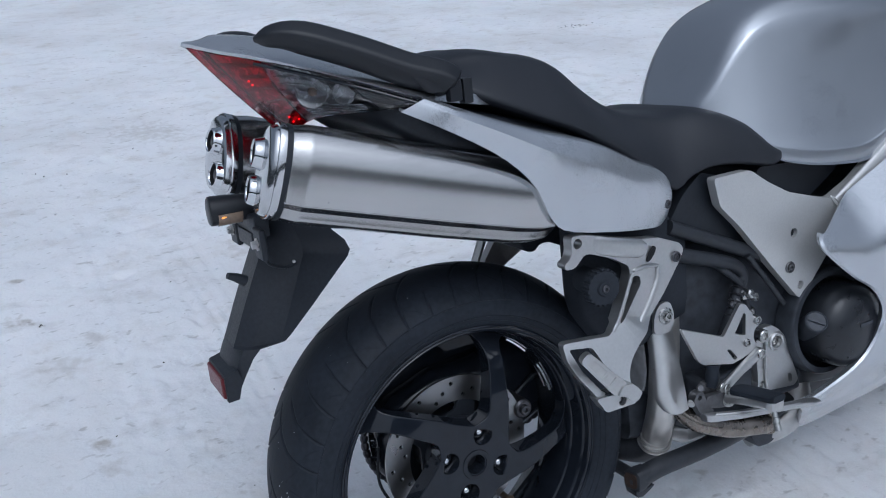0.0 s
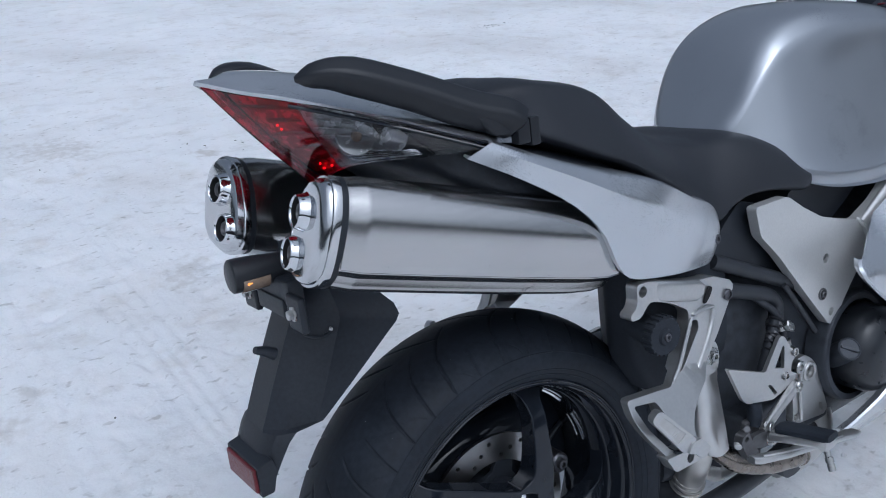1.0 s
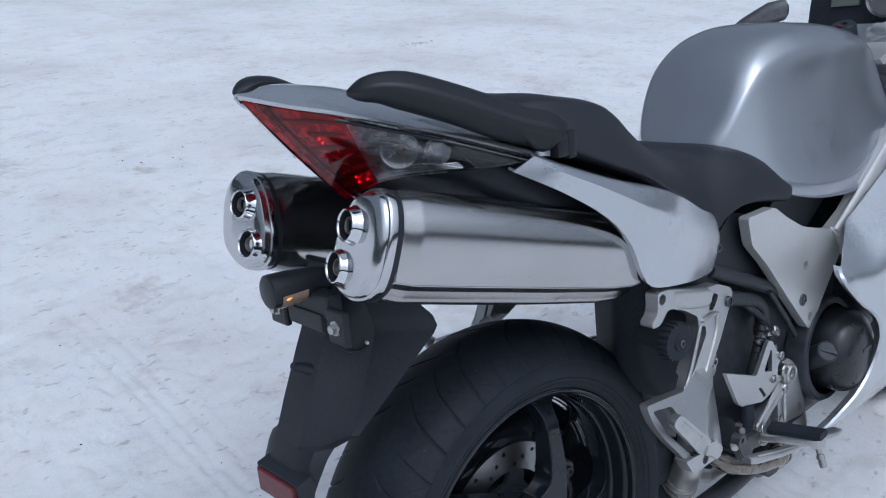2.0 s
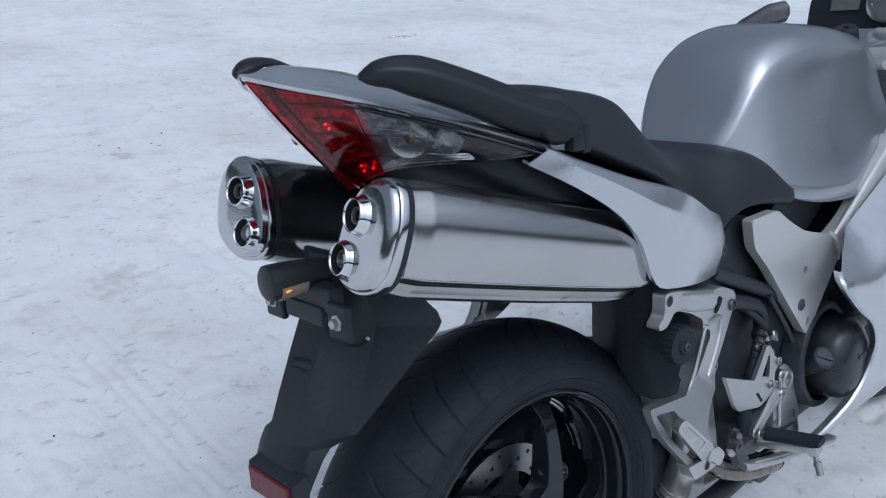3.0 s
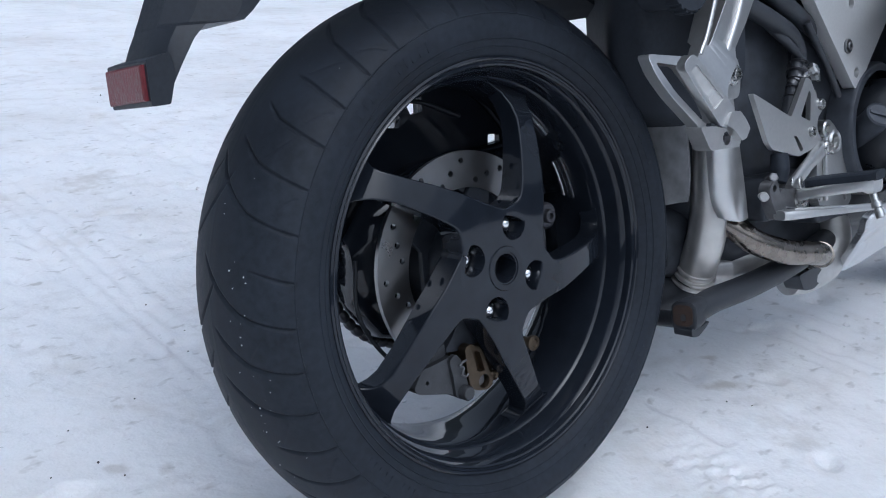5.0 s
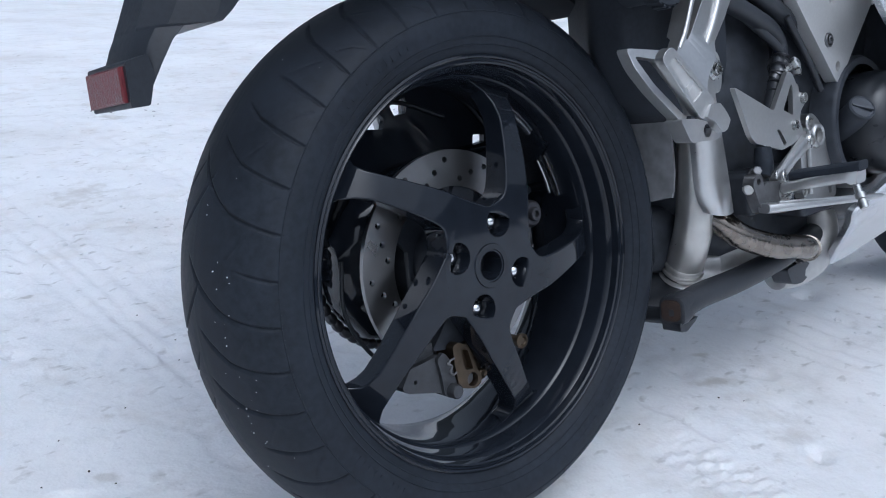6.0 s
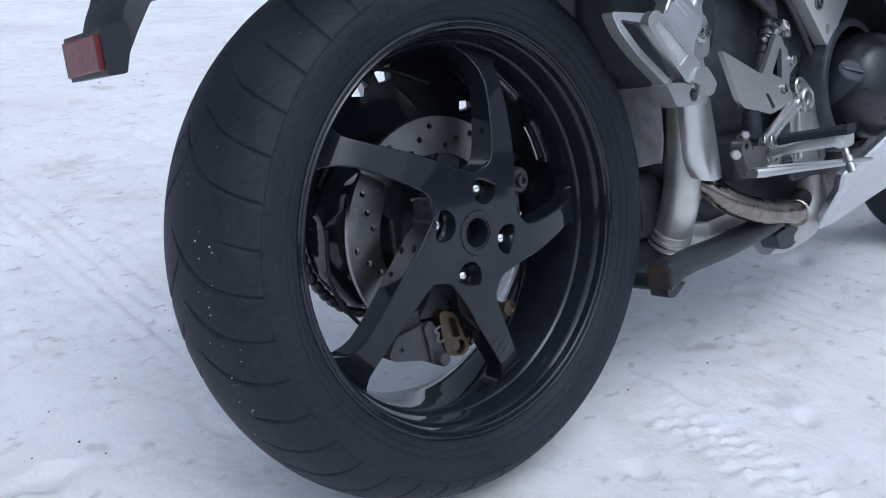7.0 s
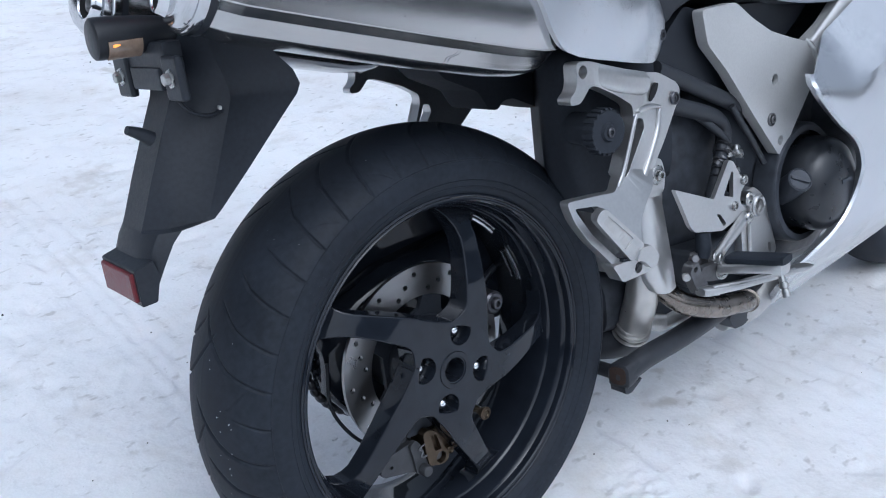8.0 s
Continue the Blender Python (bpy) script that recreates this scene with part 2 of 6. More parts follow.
        spot.inputs["To Min"].default_value, spot.inputs["To Max"].default_value = strength, 0.0
        l.new(torn.outputs[0], spot.inputs["Value"])
        if dirt is None:
            dirt = spot.outputs["Result"]
        else:
            most = n.new("ShaderNodeMath")
            most.operation = "MAXIMUM"
            l.new(dirt, most.inputs[0])
            l.new(spot.outputs["Result"], most.inputs[1])
            dirt = most.outputs[0]
    stain = ramp(dirt, 0.0, (1, 1, 1), 1.0, (0.60, 0.565, 0.515))
    c = mix(1.0, c, stain, "MULTIPLY")
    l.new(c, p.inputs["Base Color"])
    mp = n.new("ShaderNodeMapping")
    mp.inputs["Scale"].default_value = (0.25, 1.0, 1.0)
    mp.inputs["Rotation"].default_value = (0, 0, radians(-55))
    l.new(tc.outputs["Object"], mp.inputs["Vector"])
    total = None
    for scale, detail, weight, vec in ((11, 3, 1.5, None), (16, 4, 0.7, mp.outputs["Vector"]), (30, 3, 1.0, None), (62, 3, 0.45, None), (190, 3, 0.06, None)):
        k = n.new("ShaderNodeMath")
        k.operation = "MULTIPLY"
        k.inputs[1].default_value = weight
        l.new(noise_tex(scale, detail, 0.62, vec), k.inputs[0])
        if total is None:
            total = k.outputs[0]
        else:
            a = n.new("ShaderNodeMath")
            a.operation = "ADD"
            l.new(total, a.inputs[0])
            l.new(k.outputs[0], a.inputs[1])
            total = a.outputs[0]
    bp = n.new("ShaderNodeBump")
    bp.inputs["Strength"].default_value, bp.inputs["Distance"].default_value = 0.33, 0.009
    l.new(total, bp.inputs["Height"])
    l.new(bp.outputs["Normal"], p.inputs["Normal"])
    return m


SNOW = snow_material()


# ---- mesh tools; the motorcycle is modelled upright: x ahead, y to its left, z up ----
YC = 0.015  # middle plane of the bodywork
AXLE = Vector((0, 0, 0.312))


def part(name, bm, mat, parent=None, label="", smooth=38, mats=()):
    bmesh.ops.recalc_face_normals(bm, faces=bm.faces)
    lim = radians(smooth)
    for f in bm.faces:
        f.smooth = True
    for e in bm.edges:
        e.smooth = len(e.link_faces) == 2 and e.calc_face_angle(0) < lim
    me = bpy.data.meshes.new(name)
    bm.to_mesh(me)
    bm.free()
    me.materials.append(mat)
    for extra in mats:
        me.materials.append(extra)
    ob = new(name, me)
    if smooth <= 45 and len(me.polygons) < 4000:
        ob.modifiers.new("even_shading", "WEIGHTED_NORMAL").keep_sharp = True
    ob.parent = parent
    if label:
        tagged(ob, label)
    return ob


def repeat(ob, m):
    """A further piece on the same mesh, at the pose m under the same parent."""
    o = ob.copy()
    scene.collection.objects.link(o)
    o.matrix_basis = m
    return o


def mirrored(bm):
    """The same shape on the other side of the bodywork's middle plane."""
    b = bm.copy()
    for v in b.verts:
        v.co.y = 2 * YC - v.co.y
    bmesh.ops.reverse_faces(b, faces=b.faces)
    return b


def join(*bms):
    out = bmesh.new()
    for b in bms:
        me = bpy.data.meshes.new("tmp")
        b.to_mesh(me)
        b.free()
        out.from_mesh(me)
        bpy.data.meshes.remove(me)
    return out


def curve(pts, n):
    """n points along a smooth line through pts."""
    p = [Vector(q) for q in pts]
    if len(p) == 2:
        return [p[0].lerp(p[1], i / (n - 1)) for i in range(n)]
    p = [2 * p[0] - p[1], *p, 2 * p[-1] - p[-2]]
    segs, out = len(p) - 3, []
    for i in range(n):
        u = i / (n - 1) * segs
        k = min(int(u), segs - 1)
        f = u - k
        a, b, c, d = p[k:k + 4]
        out.append(0.5 * (2 * b + (c - a) * f + (2 * a - 5 * b + 4 * c - d) * f * f + (3 * b - a - 3 * c + d) * f ** 3))
    return out


def loft(rings, caps=True):
    bm = bmesh.new()
    rows = [[bm.verts.new(p) for p in r] for r in rings]
    k = len(rings[0])
    for a, b in zip(rows, rows[1:]):
        for i in range(k):
            j = (i + 1) % k
            bm.faces.new((a[i], a[j], b[j], b[i]))
    if caps:
        bm.faces.new(rows[0][::-1])
        bm.faces.new(rows[-1])
    return bm


def tube(pts, r, n=14, steps=None, smooth=True):
    """A round bar along pts; r is one radius, or one for each of pts."""
    steps = steps or max(2, 6 * (len(pts) - 1) + 1)
    path = curve(pts, steps) if smooth else [Vector(p) for p in pts]
    steps = len(path)
    rs = [r] * steps if isinstance(r, (int, float)) else [float(v) for v in np.interp(np.linspace(0, 1, steps), np.linspace(0, 1, len(r)), r)]
    rings, up = [], None
    for i, c in enumerate(path):
        d = (path[min(i + 1, steps - 1)] - path[max(i - 1, 0)]).normalized()
        if up is None:
            up = d.orthogonal().normalized()
        up = (up - d * up.dot(d)).normalized()
        side = d.cross(up)
        rings.append([c + rs[i] * (math.cos(a) * up + math.sin(a) * side) for a in (2 * math.pi * k / n for k in range(n))])
    return loft(rings)


def turned(prof, origin, axis=(0, 1, 0), n=32, arc=None):
    """A lathe shape: prof holds (distance along the axis, radius)."""
    ax = Vector(axis).normalized()
    u = ax.orthogonal().normalized()
    w = ax.cross(u)
    o = Vector(origin)
    bm = bmesh.new()
    rows = []
    for h, r in prof:
        if r < 1e-6:
            rows.append([bm.verts.new(o + ax * h)])
        else:
            rows.append([bm.verts.new(o + ax * h + r * (math.cos(2 * math.pi * k / n) * u + math.sin(2 * math.pi * k / n) * w)) for k in range(n)])
    for a, b in zip(rows, rows[1:]):
        for i in range(n):
            j = (i + 1) % n
            if len(a) == 1 and len(b) == 1:
                continue
            if len(a) == 1:
                bm.faces.new((a[0], b[i], b[j]))
            elif len(b) == 1:
                bm.faces.new((a[i], a[j], b[0]))
            else:
                bm.faces.new((a[i], a[j], b[j], b[i]))
    return bm


def bevel_edges(bm, width, angle=35, segments=2):
    edges = [e for e in bm.edges if len(e.link_faces) == 2 and e.calc_face_angle(0) > radians(angle)]
    bmesh.ops.bevel(bm, geom=edges, offset=width, segments=segments, profile=0.6, affect="EDGES", clamp_overlap=True)
    return bm


def rounded(pts, r, n=4):
    """The outline pts with its corners rounded off."""
    out, k = [], len(pts)
    for i in range(k):
        a, b, c = Vector(pts[i - 1]), Vector(pts[i]), Vector(pts[(i + 1) % k])
        d1, d2 = a - b, c - b
        q = min(r, 0.45 * d1.length, 0.45 * d2.length)
        p, s = b + d1.normalized() * q, b + d2.normalized() * q
        for j in range(n + 1):
            f = j / n
            out.append((1 - f) ** 2 * p + 2 * f * (1 - f) * b + f * f * s)
    return out


def circle(cx, cz, r, n=14):
    return [(cx + r * math.cos(2 * math.pi * k / n), cz + r * math.sin(2 * math.pi * k / n)) for k in range(n)]


def plate(outline, y, thick, bevel=0.002, holes=(), segments=2, cut=None):
    """A plate in the x-z plane with outline and holes. y: its near face, a number or a function of x and z; it goes thick to the left."""
    bm = bmesh.new()
    for loop in (outline, *holes):
        vs = [bm.verts.new((p[0], 0, p[1])) for p in loop]
        for i, v in enumerate(vs):
            bm.edges.new((v, vs[(i + 1) % len(vs)]))
    bmesh.ops.triangle_fill(bm, use_beauty=True, use_dissolve=False, edges=bm.edges[:], normal=(0, -1, 0))
    ext = bmesh.ops.extrude_face_region(bm, geom=bm.faces[:])
    back = {g for g in ext["geom"] if isinstance(g, bmesh.types.BMVert)}
    for v in bm.verts:
        yy = y(v.co.x, v.co.z) if callable(y) else y
        tt = thick(v.co.x, v.co.z) if callable(thick) else thick
        v.co.y = yy + (tt if v in back else 0)
    bmesh.ops.recalc_face_normals(bm, faces=bm.faces)
    if bevel:
        bevel_edges(bm, bevel, 40, segments)
    return bm


def shell(grid, thick):
    """A curved panel over a grid of points, thick to its back."""
    rows, cols = len(grid), len(grid[0])
    bm = bmesh.new()
    vs = [[bm.verts.new(p) for p in r] for r in grid]
    fs = [bm.faces.new((vs[i][j], vs[i][j + 1], vs[i + 1][j + 1], vs[i + 1][j])) for i in range(rows - 1) for j in range(cols - 1)]
    bm.normal_update()
    nor = {v: v.normal.copy() for v in bm.verts}
    bk = {v: bm.verts.new(v.co - nor[v] * thick) for r in vs for v in r}
    for f in fs:
        bm.faces.new([bk[v] for v in reversed(f.verts)])
    rim = [vs[0][j] for j in range(cols)] + [vs[i][-1] for i in range(1, rows)] + [vs[-1][j] for j in range(cols - 2, -1, -1)] + [vs[i][0] for i in range(rows - 2, 0, -1)]
    for i, v in enumerate(rim):
        q = rim[(i + 1) % len(rim)]
        bm.faces.new((q, v, bk[v], bk[q]))
    return bm


def box(x0, x1, y0, y1, z0, z1, bevel=0.004, segments=2):
    bm = bmesh.new()
    bmesh.ops.create_cube(bm, size=1)
    for v in bm.verts:
        v.co = Vector(((x0 + x1) / 2 + v.co.x * (x1 - x0), (y0 + y1) / 2 + v.co.y * (y1 - y0), (z0 + z1) / 2 + v.co.z * (z1 - z0)))
    return bevel_edges(bm, bevel, 40, segments)


def placed(bm, origin, x, y, z):
    """Moves a shape so that its axes lie along x, y and z, from origin."""
    m = Matrix((x, y, z)).transposed().to_4x4()
    m.translation = origin
    bm.transform(m)
    return bm


def screw(p, r, h=0.004, axis=(0, -1, 0)):
    """A socket-head screw that stands out along axis from p."""
    return turned([(-0.004, r), (h * 0.7, r), (h, r * 0.85), (h, r * 0.5), (h * 0.2, r * 0.42), (h * 0.2, 0)], p, axis, 16)


def oval(c, u, v, a, b, n=24, power=2.6):
    """A rounded ring round c in the plane of u and v."""
    out = []
    for k in range(n):
        t = 2 * math.pi * k / n
        ct, st = math.cos(t), math.sin(t)
        q = (abs(ct) ** power + abs(st) ** power) ** (-1 / power)
        out.append(Vector(c) + Vector(u) * a * ct * q + Vector(v) * b * st * q)
    return out


# ---- ground ----
FURROWS = [(-0.163, 0.35, 1.9, 0.010), (-0.128, 0.35, 1.7, 0.009), (-0.090, 0.5, 2.2, 0.010), (-0.050, 0.7, 2.4, 0.010), (-0.36, 0.4, 2.6, 0.014), (-0.42, 0.6, 2.6, 0.012), (0.76, -0.2, 0.6, 0.012), (0.80, -0.3, 0.5, 0.012),
           (0.85, -0.3, 0.4, 0.014), (0.90, -0.35, 0.35, 0.012), (0.97, -0.4, 0.3, 0.012), (1.05, -0.4, 0.25, 0.014), (0.40, 1.0, 3.4, 0.02), (0.46, 1.1, 3.2, 0.018)]


def snow_height(x, y):
    p = Vector((x, y, 0))
    near = math.hypot(x, y)
    h = 0.010 * noise.fractal(p * 1.3, 0.9, 2.1, 4)
    h += 0.006 * noise.noise(p * 7.0 + Vector((5, 2, 0)))
    if near < 6:
        rough = 0.5 + 1.3 * max(0.0, 0.25 + noise.noise(p * 2.6 + Vector((9, 4, 0))))
        h += rough * 0.0028 * noise.noise(p * 21.0 + Vector((1, 9, 0)))
        h += rough * 0.0011 * noise.noise(p * 52.0 + Vector((7, 3, 0)))
        # small pressed hollows
        k = noise.noise(p * 14.0 + Vector((3, 8, 0)))
        h -= 0.030 * max(0.0, k - 0.34)
    # furrows left by wheels
    for fx, y0, y1, w in FURROWS:
        if y0 < y < y1 and abs(x - fx) < 4 * w:
            d = (x - fx - 0.012 * noise.noise(Vector((fx * 30, y * 2, 0)))) / w
            fade = min(1.0, 6 * min(y - y0, y1 - y) / (y1 - y0)) * (0.55 + 0.45 * noise.noise(Vector((y * 5, fx * 50, 2))))
            h += fade * (-0.0052 * math.exp(-d * d) + 0.0024 * math.exp(-(d - 1.9) ** 2))
    # a fresh print with lugs
    if -0.42 < y < -0.02:
        d = x - 0.315 - 0.12 * (y + 0.1)
        if abs(d) < 0.05:
            lug = math.sin(y * 220 + 40 * abs(d)) * (1 if abs(d) > 0.012 else -0.6)
            h += min(1, (0.05 - abs(d)) * 60) * min(1, (-0.02 - y) * 12, (y + 0.42) * 8) * (-0.002 + 0.0075 * max(-0.4, lug) * (0.55 + 0.9 * noise.noise(p * 30)))
    # a long scratch far out
    a, b = Vector((1.70, 6.9, 0)), Vector((2.10, 5.1, 0))
    t = max(0.0, min(1.0, (p - a).dot(b - a) / (b - a).length_squared))
    d = (p - a.lerp(b, t)).length
    if d < 0.2:
        h -= 0.02 * math.exp(-(d / 0.035) ** 2)
    h *= min(1.0, near / 0.25) * (0.6 + 0.4 * min(1, near / 1.0))
    return h * max(0.2, 1 - near / 40) - 0.002


def build_ground():
    n = 900
    radii = [0.06]
    while radii[-1] < 900:
        r = radii[-1]
        radii.append(r + (max(0.006, 0.0085 * r) if r < 6 else 0.04 * r))
    verts, faces = [(0, 0, -0.002)], []
    cs = [(math.cos(2 * math.pi * k / n), math.sin(2 * math.pi * k / n)) for k in range(n)]
    for r in radii:
        for c, s in cs:
            verts.append((r * c, r * s, snow_height(r * c, r * s) if r < 60 else -0.005))
    for k in range(n):
        faces.append((0, 1 + k, 1 + (k + 1) % n))
    for i in range(len(radii) - 1):
        a, b = 1 + i * n, 1 + (i + 1) * n
        for k in range(n):
            j = (k + 1) % n
            faces.append((a + k, b + k, b + j, a + j))
    me = bpy.data.meshes.new("ground")
    me.from_pydata(verts, [], faces)
    me.shade_smooth()
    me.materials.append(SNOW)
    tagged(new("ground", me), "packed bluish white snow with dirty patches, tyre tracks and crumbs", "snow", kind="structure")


build_ground()


def build_grit():
    rng = random.Random(4)
    bm = bmesh.new()
    for _ in range(75):
        x, y = rng.uniform(-1.6, 2.2), rng.uniform(-0.7, 3.2)
        s = rng.uniform(0.0008, 0.0022) * (1 + max(0, y) * 0.3)
        m = Matrix.Translation((x, y, snow_height(x, y) + s * 0.3)) @ Euler((rng.uniform(0, 6), rng.uniform(0, 6), rng.uniform(0, 6))).to_matrix().to_4x4() @ Matrix.Diagonal((s * rng.uniform(0.8, 2.0), s, s * 0.7, 1))
        bmesh.ops.create_icosphere(bm, subdivisions=1, radius=1, matrix=m)
    for cx, cy, wx, wy, count in ((0.66, 2.87, 0.12, 0.05, 4), (3.50, 4.43, 0.16, 0.05, 40), (-0.57, 1.46, 0.006, 0.004, 3)):
        for _ in range(count):
            x, y = rng.gauss(cx, wx * 0.5), rng.gauss(cy, wy * 0.5)
            s = rng.uniform(0.0008, 0.0026) * (1 + 0.25 * abs(cy))
            m = Matrix.Translation((x, y, snow_height(x, y))) @ Matrix.Rotation(rng.uniform(0, 3), 4, "Z") @ Matrix.Diagonal((s * 2.2, s, s * 0.4, 1))
            bmesh.ops.create_icosphere(bm, subdivisions=1, radius=1, matrix=m)
    for x, y in ((-0.338, 0.374), (-0.321, 0.327), (-0.397, 0.374), (-0.345, 0.471), (-0.24, 0.501), (-0.108, 0.607), (-0.082, 0.679), (-0.088, 0.834), (0.497, -0.029), (0.515, -0.062)):
        s = rng.uniform(0.0011, 0.0019)
        bmesh.ops.create_icosphere(bm, subdivisions=1, radius=1, matrix=Matrix.Translation((x, y, snow_height(x, y) + s * 0.3)) @ Matrix.Rotation(rng.uniform(0, 3), 4, "Z") @ Matrix.Diagonal((s * 1.3, s, s * 0.7, 1)))
    tagged(part("grit", bm, GRIT), "small dark crumbs of grit scattered on the snow", "grit", kind="stuff")


build_grit()


def build_crumbs():
    rng = random.Random(11)
    bm = bmesh.new()
    spots = [(rng.uniform(-1.5, 1.6), rng.uniform(-0.6, 2.6)) for _ in range(46)]
    for _ in range(620):
        cx, cy = rng.choice(spots)
        x, y = rng.gauss(cx, 0.10), rng.gauss(cy, 0.10)
        s = min(0.009, rng.lognormvariate(-5.9, 0.5))
        m = Matrix.Translation((x, y, snow_height(x, y) + s * 0.15)) @ Euler((rng.uniform(-0.3, 0.3), rng.uniform(-0.3, 0.3), rng.uniform(0, 6))).to_matrix().to_4x4() @ Matrix.Diagonal((s * rng.uniform(0.9, 1.7), s, s * rng.uniform(0.4, 0.7), 1))
        made = bmesh.ops.create_icosphere(bm, subdivisions=1, radius=1, matrix=m)
        for v in made["verts"]:
            v.co += Vector((rng.uniform(-1, 1), rng.uniform(-1, 1), rng.uniform(-1, 1))) * s * 0.22
    tagged(part("snow_crumbs", bm, SNOW), "loose crumbs of snow lying on the packed snow", "snow crumbs", kind="stuff")


build_crumbs()


def build_backdrop():
    """A plain dark belt of far trees that closes the place beyond the snow."""
    bm = bmesh.new()
    n = 240
    low = [bm.verts.new((70 * math.cos(2 * math.pi * k / n), 70 * math.sin(2 * math.pi * k / n), -0.2)) for k in range(n)]
    top = [bm.verts.new((72 * math.cos(2 * math.pi * k / n), 72 * math.sin(2 * math.pi * k / n), 11 + 3 * noise.noise(Vector((k * 0.35, 0, 0))) + 2.2 * noise.noise(Vector((k * 1.3, 4, 0))))) for k in range(n)]
    for k in range(n):
        j = (k + 1) % n
        bm.faces.new((low[k], low[j], top[j], top[k]))
    tagged(part("backdrop", bm, TREES), "dark belt of distant winter trees round the snowfield", "trees", kind="structure")


build_backdrop()

# ---- motorcycle ----
bike = new("motorcycle")
tagged(bike, "silver sport touring motorcycle leaning on its stand in snow", "motorcycle")
bike.matrix_world = pose(0, 0, 0, -11.674, 0, 0)


# ---- rear wheel ----
PITCH = 360 / 41
REACH = (0.24, 0.11, -0.20, 0.62, -0.15, 0.04, 0.05, 0.43)  # how far in from the shoulder each groove runs


def groove_depth(u, deg, start):
    """Depth of the tread at u (1 at the shoulder, 0 on the crown) and at an angle in degrees, for the grooves that run in from one shoulder."""
    sweep = np.interp(u, [-0.25, -0.06, 0.05, 0.20, 0.35, 0.50, 0.79, 0.98], [15.5, 11.0, 8.8, 6.3, 4.3, 2.6, 0.9, 0.0])
    slope = np.gradient(np.interp(np.linspace(-0.25, 1.1, 136), [-0.25, -0.06, 0.05, 0.20, 0.35, 0.50, 0.79, 0.98], [15.5, 11.0, 8.8, 6.3, 4.3, 2.6, 0.9, 0.0]), 0.01)
    steep = np.radians(np.interp(u, np.linspace(-0.25, 1.1, 136), slope)) * 0.30 / 0.0865
    phase = (deg + sweep - start) / PITCH
    g = np.round(phase)
    reach = np.array(REACH)[np.mod(g, len(REACH)).astype(int)]
    d = np.abs(np.radians((phase - g) * PITCH) * 0.30) / np.sqrt(1 + steep ** 2)
    width = 0.0017 * np.clip((u - reach) / 0.22, 0, 1) ** 0.6 * np.clip((1.035 - u) / 0.05, 0, 1) ** 0.5
    deep = np.where(width > 0.0002, 0.0030 * np.clip((width * 1.25 - d) / 0.0009, 0, 1), 0.0) * np.clip(width / 0.0012, 0, 1)
    # fine cuts between the grooves
    for us, offs, odd in (((0.79, 0.83, 0.90, 0.98), (0.8, 3.2, 5.2, 6.7), 0), ((0.55, 0.62, 0.70, 0.78), (3.4, 4.8, 6.4, 8.2), 1)):
        phase = (deg + np.interp(u, us, offs) - start) / PITCH
        g = np.round(phase)
        d = np.abs(np.radians((phase - g) * PITCH) * 0.30) * 0.75
        on = (u > us[0]) & (u < us[-1]) & (np.mod(g, 2) == odd)
        deep = np.maximum(deep, np.where(on, 0.0008 * np.clip((0.0013 - d) / 0.0008, 0, 1), 0.0))
    return deep


